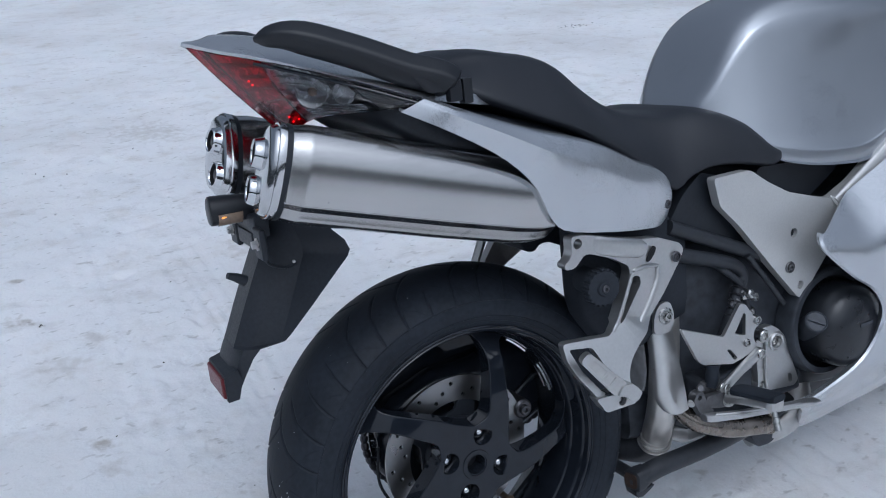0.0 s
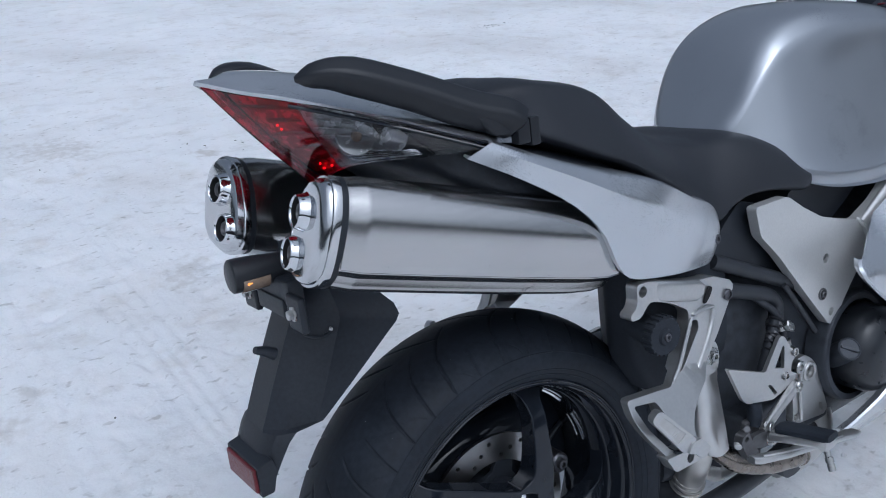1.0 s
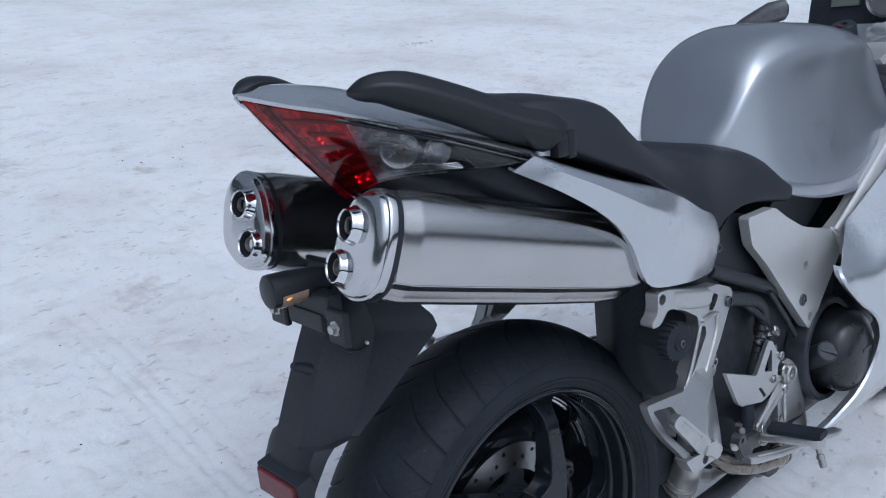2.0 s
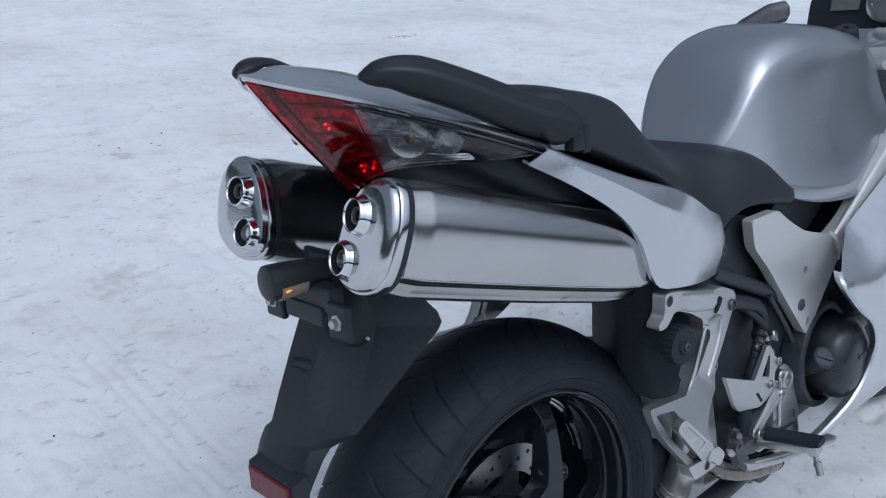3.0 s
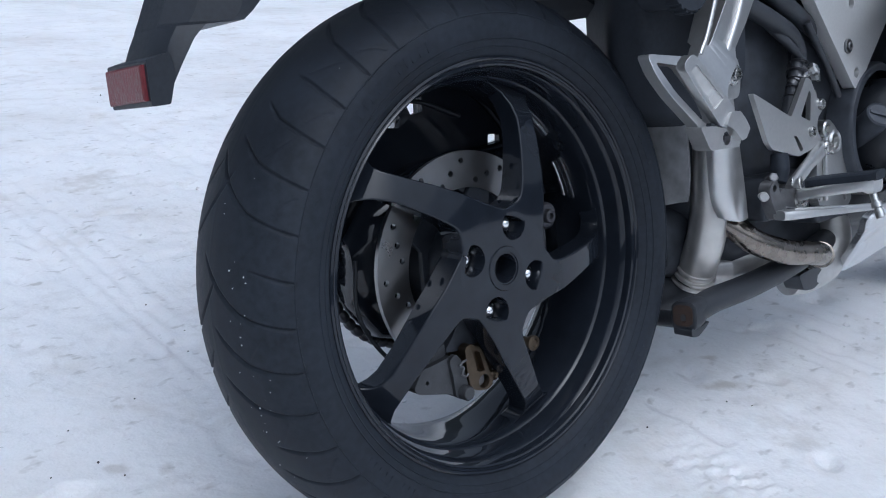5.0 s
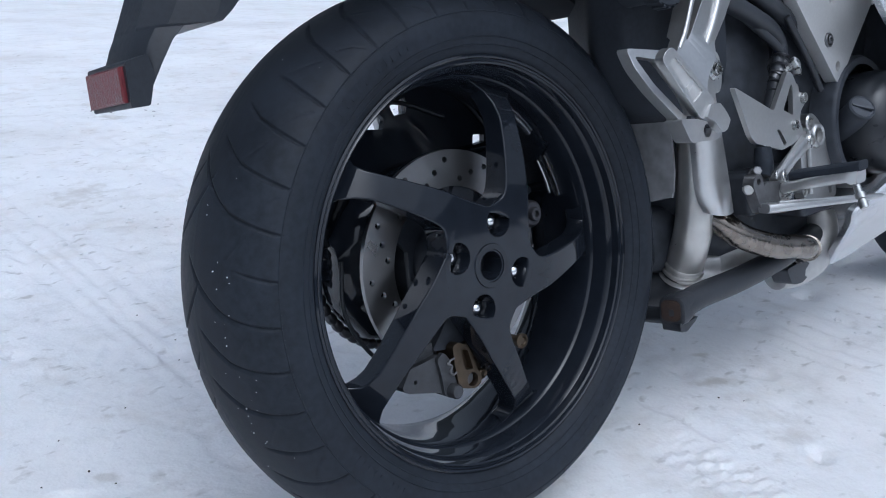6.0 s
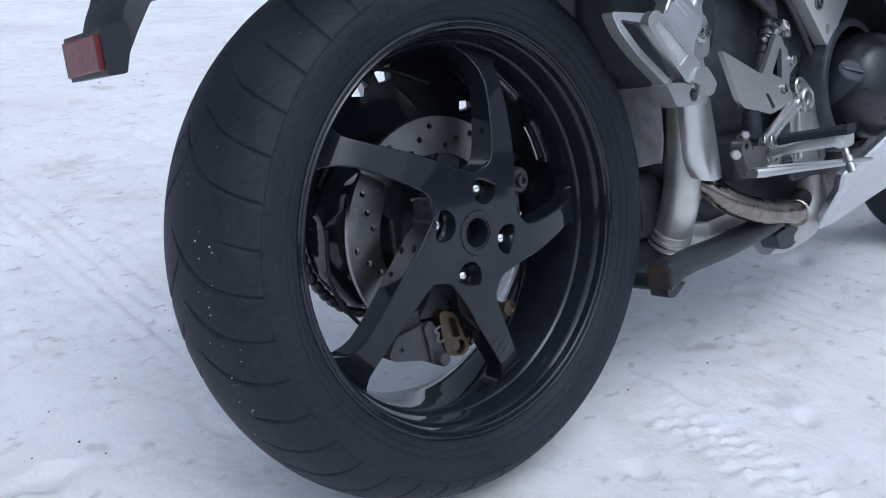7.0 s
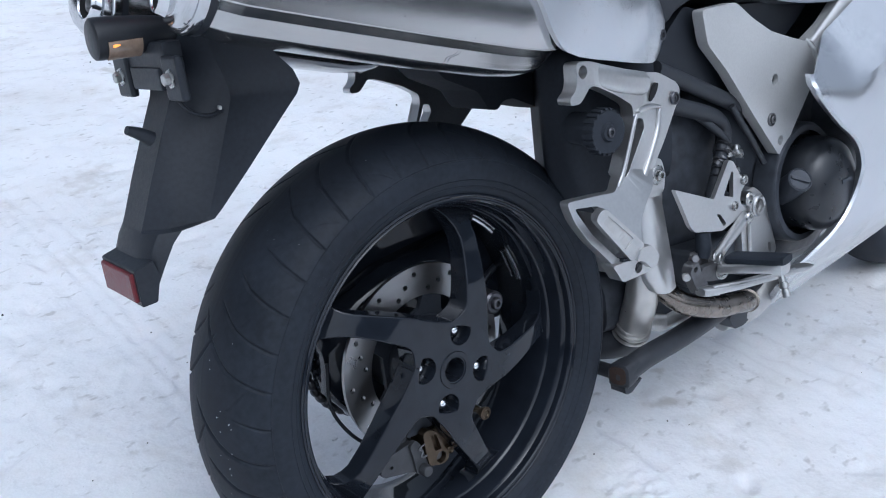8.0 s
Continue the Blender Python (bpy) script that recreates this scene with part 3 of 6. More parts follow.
def build_tyre():
    half = curve([(0.064, 0.222, 0), (0.075, 0.229, 0), (0.083, 0.238, 0), (0.0895, 0.253, 0), (0.0905, 0.266, 0), (0.086, 0.279, 0), (0.075, 0.291, 0),
                  (0.058, 0.302, 0), (0.036, 0.3095, 0), (0.015, 0.3135, 0), (0.0, 0.3145, 0)], 121)
    low = [(p.x, p.y) for p in half[:50:3] if p.y < 0.264]
    high = [(p.x, p.y) for p in half if p.y >= 0.264]
    prof = [(-w, r) for w, r in low + high] + [(w, r) for w, r in (low + high)[-2::-1]]
    n, m = 2050, len(prof)
    ang = np.degrees(np.arange(n) * 2 * math.pi / n)[:, None]
    wid, rad = np.array([p[0] for p in prof])[None, :], np.array([p[1] for p in prof])[None, :]
    tread = (rad > 0.258).astype(float)
    cut = np.maximum(groove_depth(-wid / 0.0865, ang, 145.0), groove_depth(wid / 0.0865, ang, 145.0 + PITCH / 2)) * tread
    side_lean = np.clip(np.abs(wid) / 0.0905, 0, 1) ** 4
    rr = rad - cut * (1 - 0.75 * side_lean)
    yy = wid - np.sign(wid) * cut * 0.75 * side_lean + 0 * ang
    co = np.stack([rr * np.cos(np.radians(ang)), yy, AXLE.z + rr * np.sin(np.radians(ang))], axis=-1).reshape(-1, 3)
    i, j = np.meshgrid(np.arange(n), np.arange(m - 1), indexing="ij")
    k = (i + 1) % n
    quads = np.stack([i * m + j, i * m + j + 1, k * m + j + 1, k * m + j], axis=-1).reshape(-1, 4)
    me = bpy.data.meshes.new("rear_tyre")
    me.from_pydata(co.tolist(), [], quads.tolist())
    me.shade_smooth()
    me.materials.append(RUBBER)
    tyre = new("rear_tyre", me)
    tyre.parent = bike
    tagged(tyre, "wide black road tyre with curved tread grooves, dusted with snow")
    outer = sorted((abs(y), r) for y, r in prof if y <= 0 and r > 0.266)

    def on_tread(a, u, side, lift):
        """A point of the tread: angle a, u from crown (0) to shoulder (1)."""
        y = 0.0865 * u
        r = float(np.interp(y, [q[0] for q in outer], [q[1] for q in outer]))
        nx = 0.45 * u ** 2
        return Vector(((r + lift) * math.cos(a), side * (y + lift * nx), AXLE.z + (r + lift) * math.sin(a)))

    rng = random.Random(8)
    sm = bmesh.new()
    for _ in range(22):
        a, u = radians(rng.gauss(187, 12)), min(0.95, max(0.15, rng.gauss(0.46, 0.10)))
        p = on_tread(a, u, -1, 0.0003)
        s = rng.uniform(0.0002, 0.0006) if rng.random() < 0.85 else rng.uniform(0.0007, 0.0011)
        bmesh.ops.create_icosphere(sm, subdivisions=1, radius=s, matrix=Matrix.Translation(p))
    for _ in range(34):
        p = on_tread(rng.uniform(0, 6.28), rng.uniform(0.1, 0.98), -1, 0.0003)
        bmesh.ops.create_icosphere(sm, subdivisions=1, radius=rng.uniform(0.0002, 0.0005), matrix=Matrix.Translation(p))
    tagged(part("snow_dust", sm, SNOW, tyre), kind="stuff")
    for r, y in ((0.2735, -0.0888), (0.2480, -0.0880), (0.2400, -0.0842)):
        part("sidewall_rib", turned([(y + 0.0010, r - 0.0012), (y - 0.0006, r - 0.0003), (y - 0.0006, r + 0.0003), (y + 0.0010, r + 0.0012)], AXLE, n=180), RUBBER, tyre)

    letters = bmesh.new()
    for start, step, count_ in ((292, 2.3, 16), (112, 2.3, 14), (215, 2.0, 9), (20, 2.2, 10)):
        for i in range(count_):
            if i % 7 == 5:
                continue
            a = radians(start + step * i)
            m = Matrix.Translation((0.2605 * math.cos(a), -0.0902, AXLE.z + 0.2605 * math.sin(a))) @ Matrix.Rotation(-a, 4, "Y") @ Matrix.Diagonal((0.0105, 0.0012, 0.0030 + 0.0016 * (i % 3), 1))
            bmesh.ops.create_cube(letters, size=1, matrix=m)
    tagged(part("sidewall_lettering", letters, RUBBER, tyre), kind="stuff")


build_tyre()

wheel = part("rear_wheel", turned([(-0.062, 0.226), (-0.0745, 0.2312), (-0.0780, 0.2303), (-0.0790, 0.2280), (-0.0778, 0.2264), (-0.0760, 0.2256), (-0.0755, 0.2236), (-0.0765, 0.2222), (-0.0750, 0.2204), (-0.0712, 0.2194), (-0.0665, 0.2188), (-0.0640, 0.2166), (-0.0585, 0.2146), (-0.0500, 0.2126), (-0.0420, 0.2112), (-0.0405, 0.2094), (-0.0385, 0.2080),
                                   (-0.030, 0.2055), (-0.020, 0.2035), (0.0, 0.2020), (0.030, 0.2020), (0.052, 0.2045), (0.066, 0.2120), (0.074, 0.2250),
                                   (0.0765, 0.2310), (0.062, 0.226), (0.050, 0.213), (0.0, 0.207), (-0.045, 0.2145), (-0.062, 0.226)], AXLE, n=144), GLOSS, bike, "gloss black cast alloy wheel with five swept spokes", smooth=28)


def polar(r, deg):
    return (r * math.cos(radians(deg)), r * math.sin(radians(deg)))


def spoke_face(x, z):
    return float(np.interp(math.hypot(x, z), [0.0, 0.092, 0.12, 0.15, 0.175, 0.192, 0.210], [-0.0740, -0.0740, -0.0705, -0.0645, -0.0580, -0.0470, -0.0300]))


def spoke_depth(x, z):
    return float(np.interp(math.hypot(x, z), [0.0, 0.08, 0.15, 0.210], [0.036, 0.036, 0.030, 0.030]))


LEAD = [(0.0660, 85), (0.0672, 89), (0.0695, 93.5), (0.0735, 99.5), (0.0790, 105.5), (0.0870, 111.5), (0.0970, 116.5), (0.1070, 120.5), (0.1200, 125.2), (0.1350, 129.3), (0.1490, 132.4), (0.1610, 134.6), (0.1750, 136.6), (0.1860, 137.7), (0.1950, 137.8), (0.2040, 136), (0.2120, 131.5)]
TRAIL = [(0.2120, 156), (0.2040, 152.5), (0.1950, 149.6), (0.1830, 147.6), (0.1690, 145.9), (0.1580, 145.0), (0.1450, 144.2), (0.1300, 143.2), (0.1150, 142.1), (0.1000, 140.9), (0.0900, 140.2), (0.0830, 140.3), (0.0780, 141.6), (0.0735, 145.0), (0.0700, 149.0), (0.0675, 153.0), (0.0660, 157)]
spoke_bm = plate([polar(*p) for p in LEAD + TRAIL] + [polar(0.0580, a) for a in range(157, 84, -8)], spoke_face, spoke_depth, 0.0024, segments=3)
spoke = part("spoke", spoke_bm, GLOSS, wheel, smooth=45)
spoke.location = AXLE
for k in range(1, 5):
    repeat(spoke, pose(*AXLE, 0, 72 * k, 0))

NUT_ANGLES = (70, 160, -20, -110)
holes = [circle(*polar(0.0497, a), 0.0175, 22) for a in NUT_ANGLES] + [circle(0, 0, 0.0165, 24)]
hub = part("hub", plate(circle(0, 0, 0.0656, 64), -0.07408, 0.034, 0.0, holes, 1), GLOSS, wheel, "black wheel centre with recessed nut wells", smooth=50)
hub.location = AXLE
part("hub_ring", turned([(-0.002, 0.0175), (0.0012, 0.0185), (0.0012, 0.0245), (-0.002, 0.0262)], (0, -0.0744, AXLE.z), (0, -1, 0), 36), GLOSS, wheel)
part("axle_bore", turned([(0.0, 0.0172), (0.030, 0.0165), (0.030, 0.009), (0.022, 0.008), (0.022, 0)], (0, -0.072, AXLE.z), (0, 1, 0), 24), PLASTIC, wheel)
nut_bm = turned([(-0.010, 0.0150), (-0.004, 0.0150), (-0.0035, 0.0098), (0.0045, 0.0098), (0.0055, 0.0092)], (0, 0, 0), (0, -1, 0), 6)
nut_bm = join(nut_bm, turned([(-0.012, 0.0150), (-0.005, 0.0150), (-0.004, 0.0112), (-0.001, 0.0108), (0.0048, 0.0086), (0.0082, 0.0066), (0.0100, 0.0038), (0.0106, 0)], (0, 0, 0), (0, -1, 0), 20))
nut = part("wheel_nut", nut_bm, NUT, wheel, "domed chrome wheel nut", smooth=32)
for i, a in enumerate(NUT_ANGLES):
    px, pz = polar(0.0497, a)
    m = Matrix.Translation((px, -0.0545, AXLE.z + pz))
    if i:
        repeat(nut, m)
    else:
        nut.matrix_basis = m
part("hub_carrier", turned([(-0.044, 0.0), (-0.044, 0.060), (-0.034, 0.064), (0.02, 0.055), (0.06, 0.06), (0.09, 0.06), (0.09, 0.0)], AXLE, (0, 1, 0), 40), PLASTIC, wheel)

# stick-on balance weights inside the barrel
RIM_IN = 0.1998
for a0, a1, y, wide in ((42, 55, -0.003, 0.0045), (14, 31, -0.002, 0.0040), (15, 29, 0.010, 0.0025)):
    part("balance_weight", loft([oval((RIM_IN * math.cos(radians(a)), y, AXLE.z + RIM_IN * math.sin(radians(a))), (math.cos(radians(a)), 0, math.sin(radians(a))), (0, 1, 0), 0.0024, wide, 12, 5) for a in [a0 + (a1 - a0) * k / 8 for k in range(9)]]), NUT, wheel, "shiny strip of stick-on balance weights", smooth=40)

# ---- rear brake ----
disc_holes = []
for k in range(12):
    for r, o in ((0.119, 0), (0.107, 9), (0.097, 18)):
        disc_holes.append([(p[0], p[1]) for p in circle(*polar(r, 30 * k + o), 0.0037, 8)])
disc = part("brake_disc", plate(circle(0, 0, 0.130, 96), -0.0125, 0.006, 0.0, [circle(0, 0, 0.088, 48)] + disc_holes, 1), DISC, bike, "drilled steel rear brake disc, lightly worn")
disc.location = AXLE
carrier = part("disc_carrier", plate([polar(r, a) for k in range(5) for r, a in ((0.094, 72 * k - 9), (0.094, 72 * k + 9), (0.070, 72 * k + 16), (0.070, 72 * k + 56))], -0.0105, 0.008, 0.0015, [circle(0, 0, 0.03, 24)]), PLASTIC, disc)
cal = part("brake_caliper", plate(rounded([(-0.114, 0.195), (-0.101, 0.214), (-0.080, 0.216), (-0.0585, 0.219), (-0.050, 0.214), (-0.0436, 0.190), (-0.041, 0.170), (-0.050, 0.167), (-0.064, 0.176), (-0.108, 0.188)], 0.004), -0.038, 0.050, 0.003, [circle(-0.0953, 0.1975, 0.0026, 10)]), CALIPER, bike, "grey rear brake caliper with gold slider body")
part("caliper_plate", plate(rounded([(-0.066, 0.216), (-0.056, 0.222), (-0.048, 0.212), (-0.041, 0.182), (-0.040, 0.170), (-0.050, 0.166), (-0.060, 0.172), (-0.062, 0.196)], 0.004), -0.043, 0.006, 0.0015), CALIPER, cal)
part("caliper_pin", turned([(-0.03, 0.0085), (0.008, 0.0085), (0.010, 0.007), (0.010, 0)], (-0.049, -0.044, 0.1755), (0, -1, 0), 20), CALIPER, cal)
part("slider_body", plate(rounded([(-0.0444, 0.226), (-0.036, 0.229), (-0.0207, 0.2200), (-0.0112, 0.1915), (-0.0049, 0.180), (-0.0080, 0.172), (-0.0163, 0.1690), (-0.0294, 0.1720), (-0.0403, 0.1765), (-0.0440, 0.2035)], 0.004), -0.046, 0.012, 0.0016,
     [rounded([(-0.0335, 0.2195), (-0.0232, 0.2170), (-0.0172, 0.1925), (-0.0282, 0.1940)], 0.002, 3), circle(-0.0195, 0.1805, 0.0082, 20)]), GOLD, cal, "dull gold anodised caliper body with a slot", smooth=40)
part("slider_back", box(-0.042, 0.004, -0.037, 0.012, 0.172, 0.222, 0.004), GOLD, cal)
part("slider_pin", turned([(-0.01, 0.0076), (-0.002, 0.0076), (0.0, 0.006), (0.0, 0)], (-0.0195, -0.0395, 0.1805), (0, -1, 0), 20), DARKSTEEL, cal)
part("slider_bolt", turned([(-0.03, 0.0062), (0.0, 0.0062), (0.0015, 0.0050), (-0.001, 0.0032), (-0.001, 0)], (-0.0008, -0.043, 0.1815), (0, -1, 0), 16), GOLD, cal)
part("pad_spring", tube([(-0.0445, -0.047, 0.2125), (-0.0500, -0.0475, 0.2120), (-0.0545, -0.047, 0.2085), (-0.0500, -0.048, 0.2050), (-0.0530, -0.048, 0.1985), (-0.0480, -0.0475, 0.1945), (-0.0434, -0.047, 0.1960)], 0.0013, 8), DARKSTEEL, cal)
part("caliper_mount", plate(rounded([(-0.062, 0.222), (-0.048, 0.238), (-0.030, 0.262), (-0.012, 0.262), (0.000, 0.240), (-0.004, 0.214), (-0.030, 0.218)], 0.006), -0.030, 0.010, 0.002), ENGINE, cal)
for k in range(4):
    part("pad_plate", box(-0.098, -0.060, -0.030 + 0.008 * k, -0.0245 + 0.008 * k, 0.210, 0.233, 0.001, 1), DISC if k % 2 else CALIPER, cal)
part("banjo_bolt", turned([(-0.05, 0.006), (0.0, 0.006), (0.0, 0.0095), (0.004, 0.0095), (0.005, 0.006), (0.003, 0.0045), (0.003, 0)], (0.078, -0.028, 0.198), (0, -1, 0), 16), GOLD, cal, "brass coloured banjo bolt")
part("brake_hose", tube([(0.078, -0.02, 0.198), (0.070, 0.0, 0.18), (0.085, 0.02, 0.22), (0.14, 0.05, 0.33), (0.30, 0.05, 0.42)], 0.005, 10), PLASTIC, cal)
part("rear_wire", tube([(-0.115, 0.05, 0.33), (-0.125, 0.04, 0.27), (-0.098, 0.03, 0.215), (-0.06, 0.03, 0.195), (-0.03, 0.03, 0.22)], 0.0026, 8), PLASTIC, cal)
part("carrier_bolt", join(turned([(-0.05, 0.017), (0.0, 0.017), (0.003, 0.014), (0.003, 0)], (0.130, -0.015, 0.347), (0, -1, 0), 24), screw((0.130, -0.018, 0.347), 0.009, 0.006)), DARKBOLT, cal)

# ---- swinging arm, drive chain ----
part("swinging_arm", loft([oval((x, y, z), (0, 1, 0), (0, 0, 1), a, b, 28, 3.0) for x, y, z, a, b in
                                 ((-0.11, 0.085, 0.312, 0.02, 0.04), (-0.08, 0.080, 0.312, 0.035, 0.085), (0.0, 0.078, 0.315, 0.040, 0.112), (0.08, 0.085, 0.325, 0.042, 0.108), (0.16, 0.10, 0.345, 0.045, 0.092),
                                  (0.26, 0.11, 0.375, 0.045, 0.085), (0.36, 0.09, 0.395, 0.06, 0.08), (0.45, 0.05, 0.40, 0.10, 0.06), (0.50, 0.02, 0.40, 0.12, 0.045))]), GLOSS, bike, "black single-sided swinging arm", smooth=50)
part("sprocket", turned([(0.112, 0.05), (0.112, 0.108), (0.118, 0.108), (0.118, 0.05)], (0, 0, AXLE.z), (0, 1, 0), 86), DARKBOLT, bike)


def build_chain():
    bm = bmesh.new()
    links = []
    for k in range(30):
        a = radians(78 + 204 * k / 29)
        links.append((0.116 * math.cos(a), AXLE.z + 0.116 * math.sin(a), a + math.pi / 2))
    for x0, z0, x1, z1 in ((0.024, 0.426, 0.50, 0.43), (0.024, 0.198, 0.50, 0.33)):
        n = 30
        for i in range(n + 1):
            f = i / n
            links.append((x0 + (x1 - x0) * f, z0 + (z1 - z0) * f, math.atan2(z1 - z0, x1 - x0)))
    for i, (x, z, a) in enumerate(links):
        w = 0.0085 if i % 2 else 0.0070
        m = Matrix.Translation((x, 0.115, z)) @ Matrix.Rotation(-a, 4, "Y") @ Matrix.Diagonal((0.0105, w, 0.0072, 1))
        bmesh.ops.create_uvsphere(bm, u_segments=10, v_segments=6, radius=1, matrix=m)
    part("drive_chain", bm, DARKBOLT, bike, "oily dark drive chain")


build_chain()
hug_out = [polar(0.262, a) for a in range(18, 170, 8)] + [polar(0.095, a) for a in range(166, 14, -8)]
hug_out = [(x + 0.0, z + AXLE.z) for x, z in hug_out]
part("chain_guard", plate(rounded(hug_out, 0.01, 2), 0.096, 0.010, 0.003, [rounded([(0.145, 0.448), (0.165, 0.447), (0.164, 0.430), (0.143, 0.431)], 0.002, 2), rounded([(0.012, 0.497), (0.037, 0.506), (0.037, 0.487), (0.018, 0.484)], 0.002, 2), rounded([(-0.026, 0.472), (-0.006, 0.490), (0.002, 0.482), (-0.002, 0.470)], 0.002, 2)]), GLOSS, bike, "black chain guard beside the rear wheel")
part("guard_rib", tube([(x, 0.094, z + AXLE.z) for x, z in (polar(0.225, a) for a in (30, 55, 80, 105, 130, 148))], 0.004), GLOSS, bike)
part("guard_rib", tube([(x, 0.094, z + AXLE.z) for x, z in (polar(0.190, a) for a in (60, 85, 110, 135))], 0.003), PLASTIC, bike)

# ---- silencers ----
SIL_A, SIL_B = Vector((-0.247, -0.112, 0.838)), Vector((0.135, -0.158, 0.722))
SIL_D = (SIL_B - SIL_A).normalized()
SIL_O = (Vector((0, -1, 0)) - SIL_D * Vector((0, -1, 0)).dot(SIL_D)).normalized()
SIL_V = SIL_O.cross(SIL_D)
if SIL_V.z < 0:
    SIL_V = -SIL_V
SIL_SHAPE = [(-0.006, 0.0535), (0.022, 0.0580), (0.040, 0.0520), (0.0520, 0.0375), (0.0572, 0.0220), (0.0580, 0.0060), (0.0564, -0.0150), (0.0535, -0.0365), (0.0535, -0.0365), (0.0395, -0.0450), (0.0395, -0.0450), (0.0300, -0.0545), (0.0200, -0.0622), (-0.012, -0.0665), (-0.046, -0.058), (-0.055, -0.035), (-0.047, -0.002), (-0.030, 0.032)]
CAP_SHAPE = [(-0.006, 0.053), (0.026, 0.058), (0.048, 0.046), (0.0585, 0.016), (0.0560, -0.018), (0.049, -0.038), (0.040, -0.050), (0.021, -0.0620), (-0.012, -0.067), (-0.046, -0.058), (-0.055, -0.035), (-0.047, -0.002), (-0.030, 0.032)]


def ring(h, s=1.0, off=(0, 0), n=84, base=None):
    """A cross-section of the silencer, h metres ahead of its rear end."""
    shape = base or SIL_SHAPE
    pts = [(*p, 0) for p in shape]
    pts = pts[-2:] + pts + pts[:3]
    k = len(shape)
    out = []
    for i in range(n):
        u = i / n * k
        j = int(u)
        f = u - j
        a, b, c, d = (Vector(pts[j + q + 1]) for q in range(4))
        p = 0.5 * (2 * b + (c - a) * f + (2 * a - 5 * b + 4 * c - d) * f * f + (3 * b - a - 3 * c + d) * f ** 3)
        lift = 0.028 * (h - 0.19) * max(0.0, min(1.0, (-0.012 - p.y) / 0.024))
        out.append(SIL_A + SIL_D * h + SIL_O * (p.x * s + off[0]) + SIL_V * (p.y * s + off[1] + lift))
    return out


def build_silencer(side):
    flip = mirrored if side == "left" else (lambda b: b)
    body = part("silencer", flip(loft([ring(h, s) for h, s in ((-0.007, 0.935), (-0.005, 0.955), (0.000, 0.962), (0.016, 1.004), (0.021, 1.012), (0.10, 1.03), (0.22, 1.04), (0.32, 1.02), (0.355, 0.97), (0.375, 0.88), (0.388, 0.72), (0.393, 0.5))])),
                STEEL, bike, "brushed stainless steel silencer, lightly spotted", smooth=20)
    part("band", flip(loft([ring(h, s, base=CAP_SHAPE) for h, s in ((-0.0125, 0.955), (-0.012, 0.965), (-0.0055, 0.965), (-0.0045, 0.95))])), PLASTIC, body)
    part("end_cap", flip(loft([ring(h, s, o, base=CAP_SHAPE) for h, s, o in ((-0.0115, 0.93, (0, 0)), (-0.0125, 0.972, (0, 0)), (-0.0190, 0.975, (0, 0)), (-0.0215, 0.95, (0, 0)), (-0.0220, 0.91, (0, 0)), (-0.0255, 0.895, (0, 0)), (-0.0295, 0.85, (-0.001, 0)), (-0.0320, 0.74, (-0.002, 0)), (-0.0330, 0.42, (-0.003, 0)))])), CAPSTEEL, body, "polished chrome end cap with two tail pipes", smooth=40)
    for x, y, z in ((-0.272, -0.106, 0.859), (-0.281, -0.085, 0.811)):
        b = turned([(-0.014, 0.0255), (-0.003, 0.0250), (0.001, 0.0238), (0.003, 0.0210), (0.010, 0.0192), (0.0130, 0.0182), (0.0138, 0.0172), (0.0130, 0.0162), (0.0115, 0.0158)], (x, y, z), -SIL_D, 36)
        part("tail_pipe", flip(b), CHROME, body, smooth=40)
        part("inner_pipe", flip(turned([(0.0035, 0.0098), (0.0070, 0.0098), (0.0085, 0.0090), (0.0085, 0.0080), (0.0070, 0.0072), (0.0045, 0.0070)], (x, y, z), -SIL_D, 28)), DARKSTEEL, body)
        part("pipe_mouth", flip(turned([(0.0117, 0.0159), (-0.006, 0.0152), (-0.006, 0.0099), (0.004, 0.0097)], (x, y, z), -SIL_D, 28)), SOOT_AND_SHADE, body, "sooted bore")
        part("pipe_mouth", flip(turned([(0.0050, 0.0071), (-0.008, 0.0066), (-0.008, 0)], (x, y, z), -SIL_D, 28)), SOOT_AND_SHADE, body, "sooted bore")
    # a weld across the skirt under the crease
    def low(h, o, v, out=0.0):
        k = float(np.interp(h, [0.021, 0.10, 0.22, 0.32], [1.012, 1.03, 1.04, 1.02]))
        return SIL_A + SIL_D * h + SIL_O * (o * k + out) + SIL_V * (v * k + 0.028 * (h - 0.19) - out)

    for dh in (0.0, 0.004):
        part("weld", flip(tube([low(0.252 - 0.012 * q + dh + 0.002 * math.sin(9 * q), 0.0375 - 0.0155 * q, -0.0450 - 0.0160 * q, 0.0008) for q in (0.02, 0.25, 0.5, 0.75, 0.98)], 0.0005, 6)), DARKSTEEL, body)


for side in ("right", "left"):
    build_silencer(side)


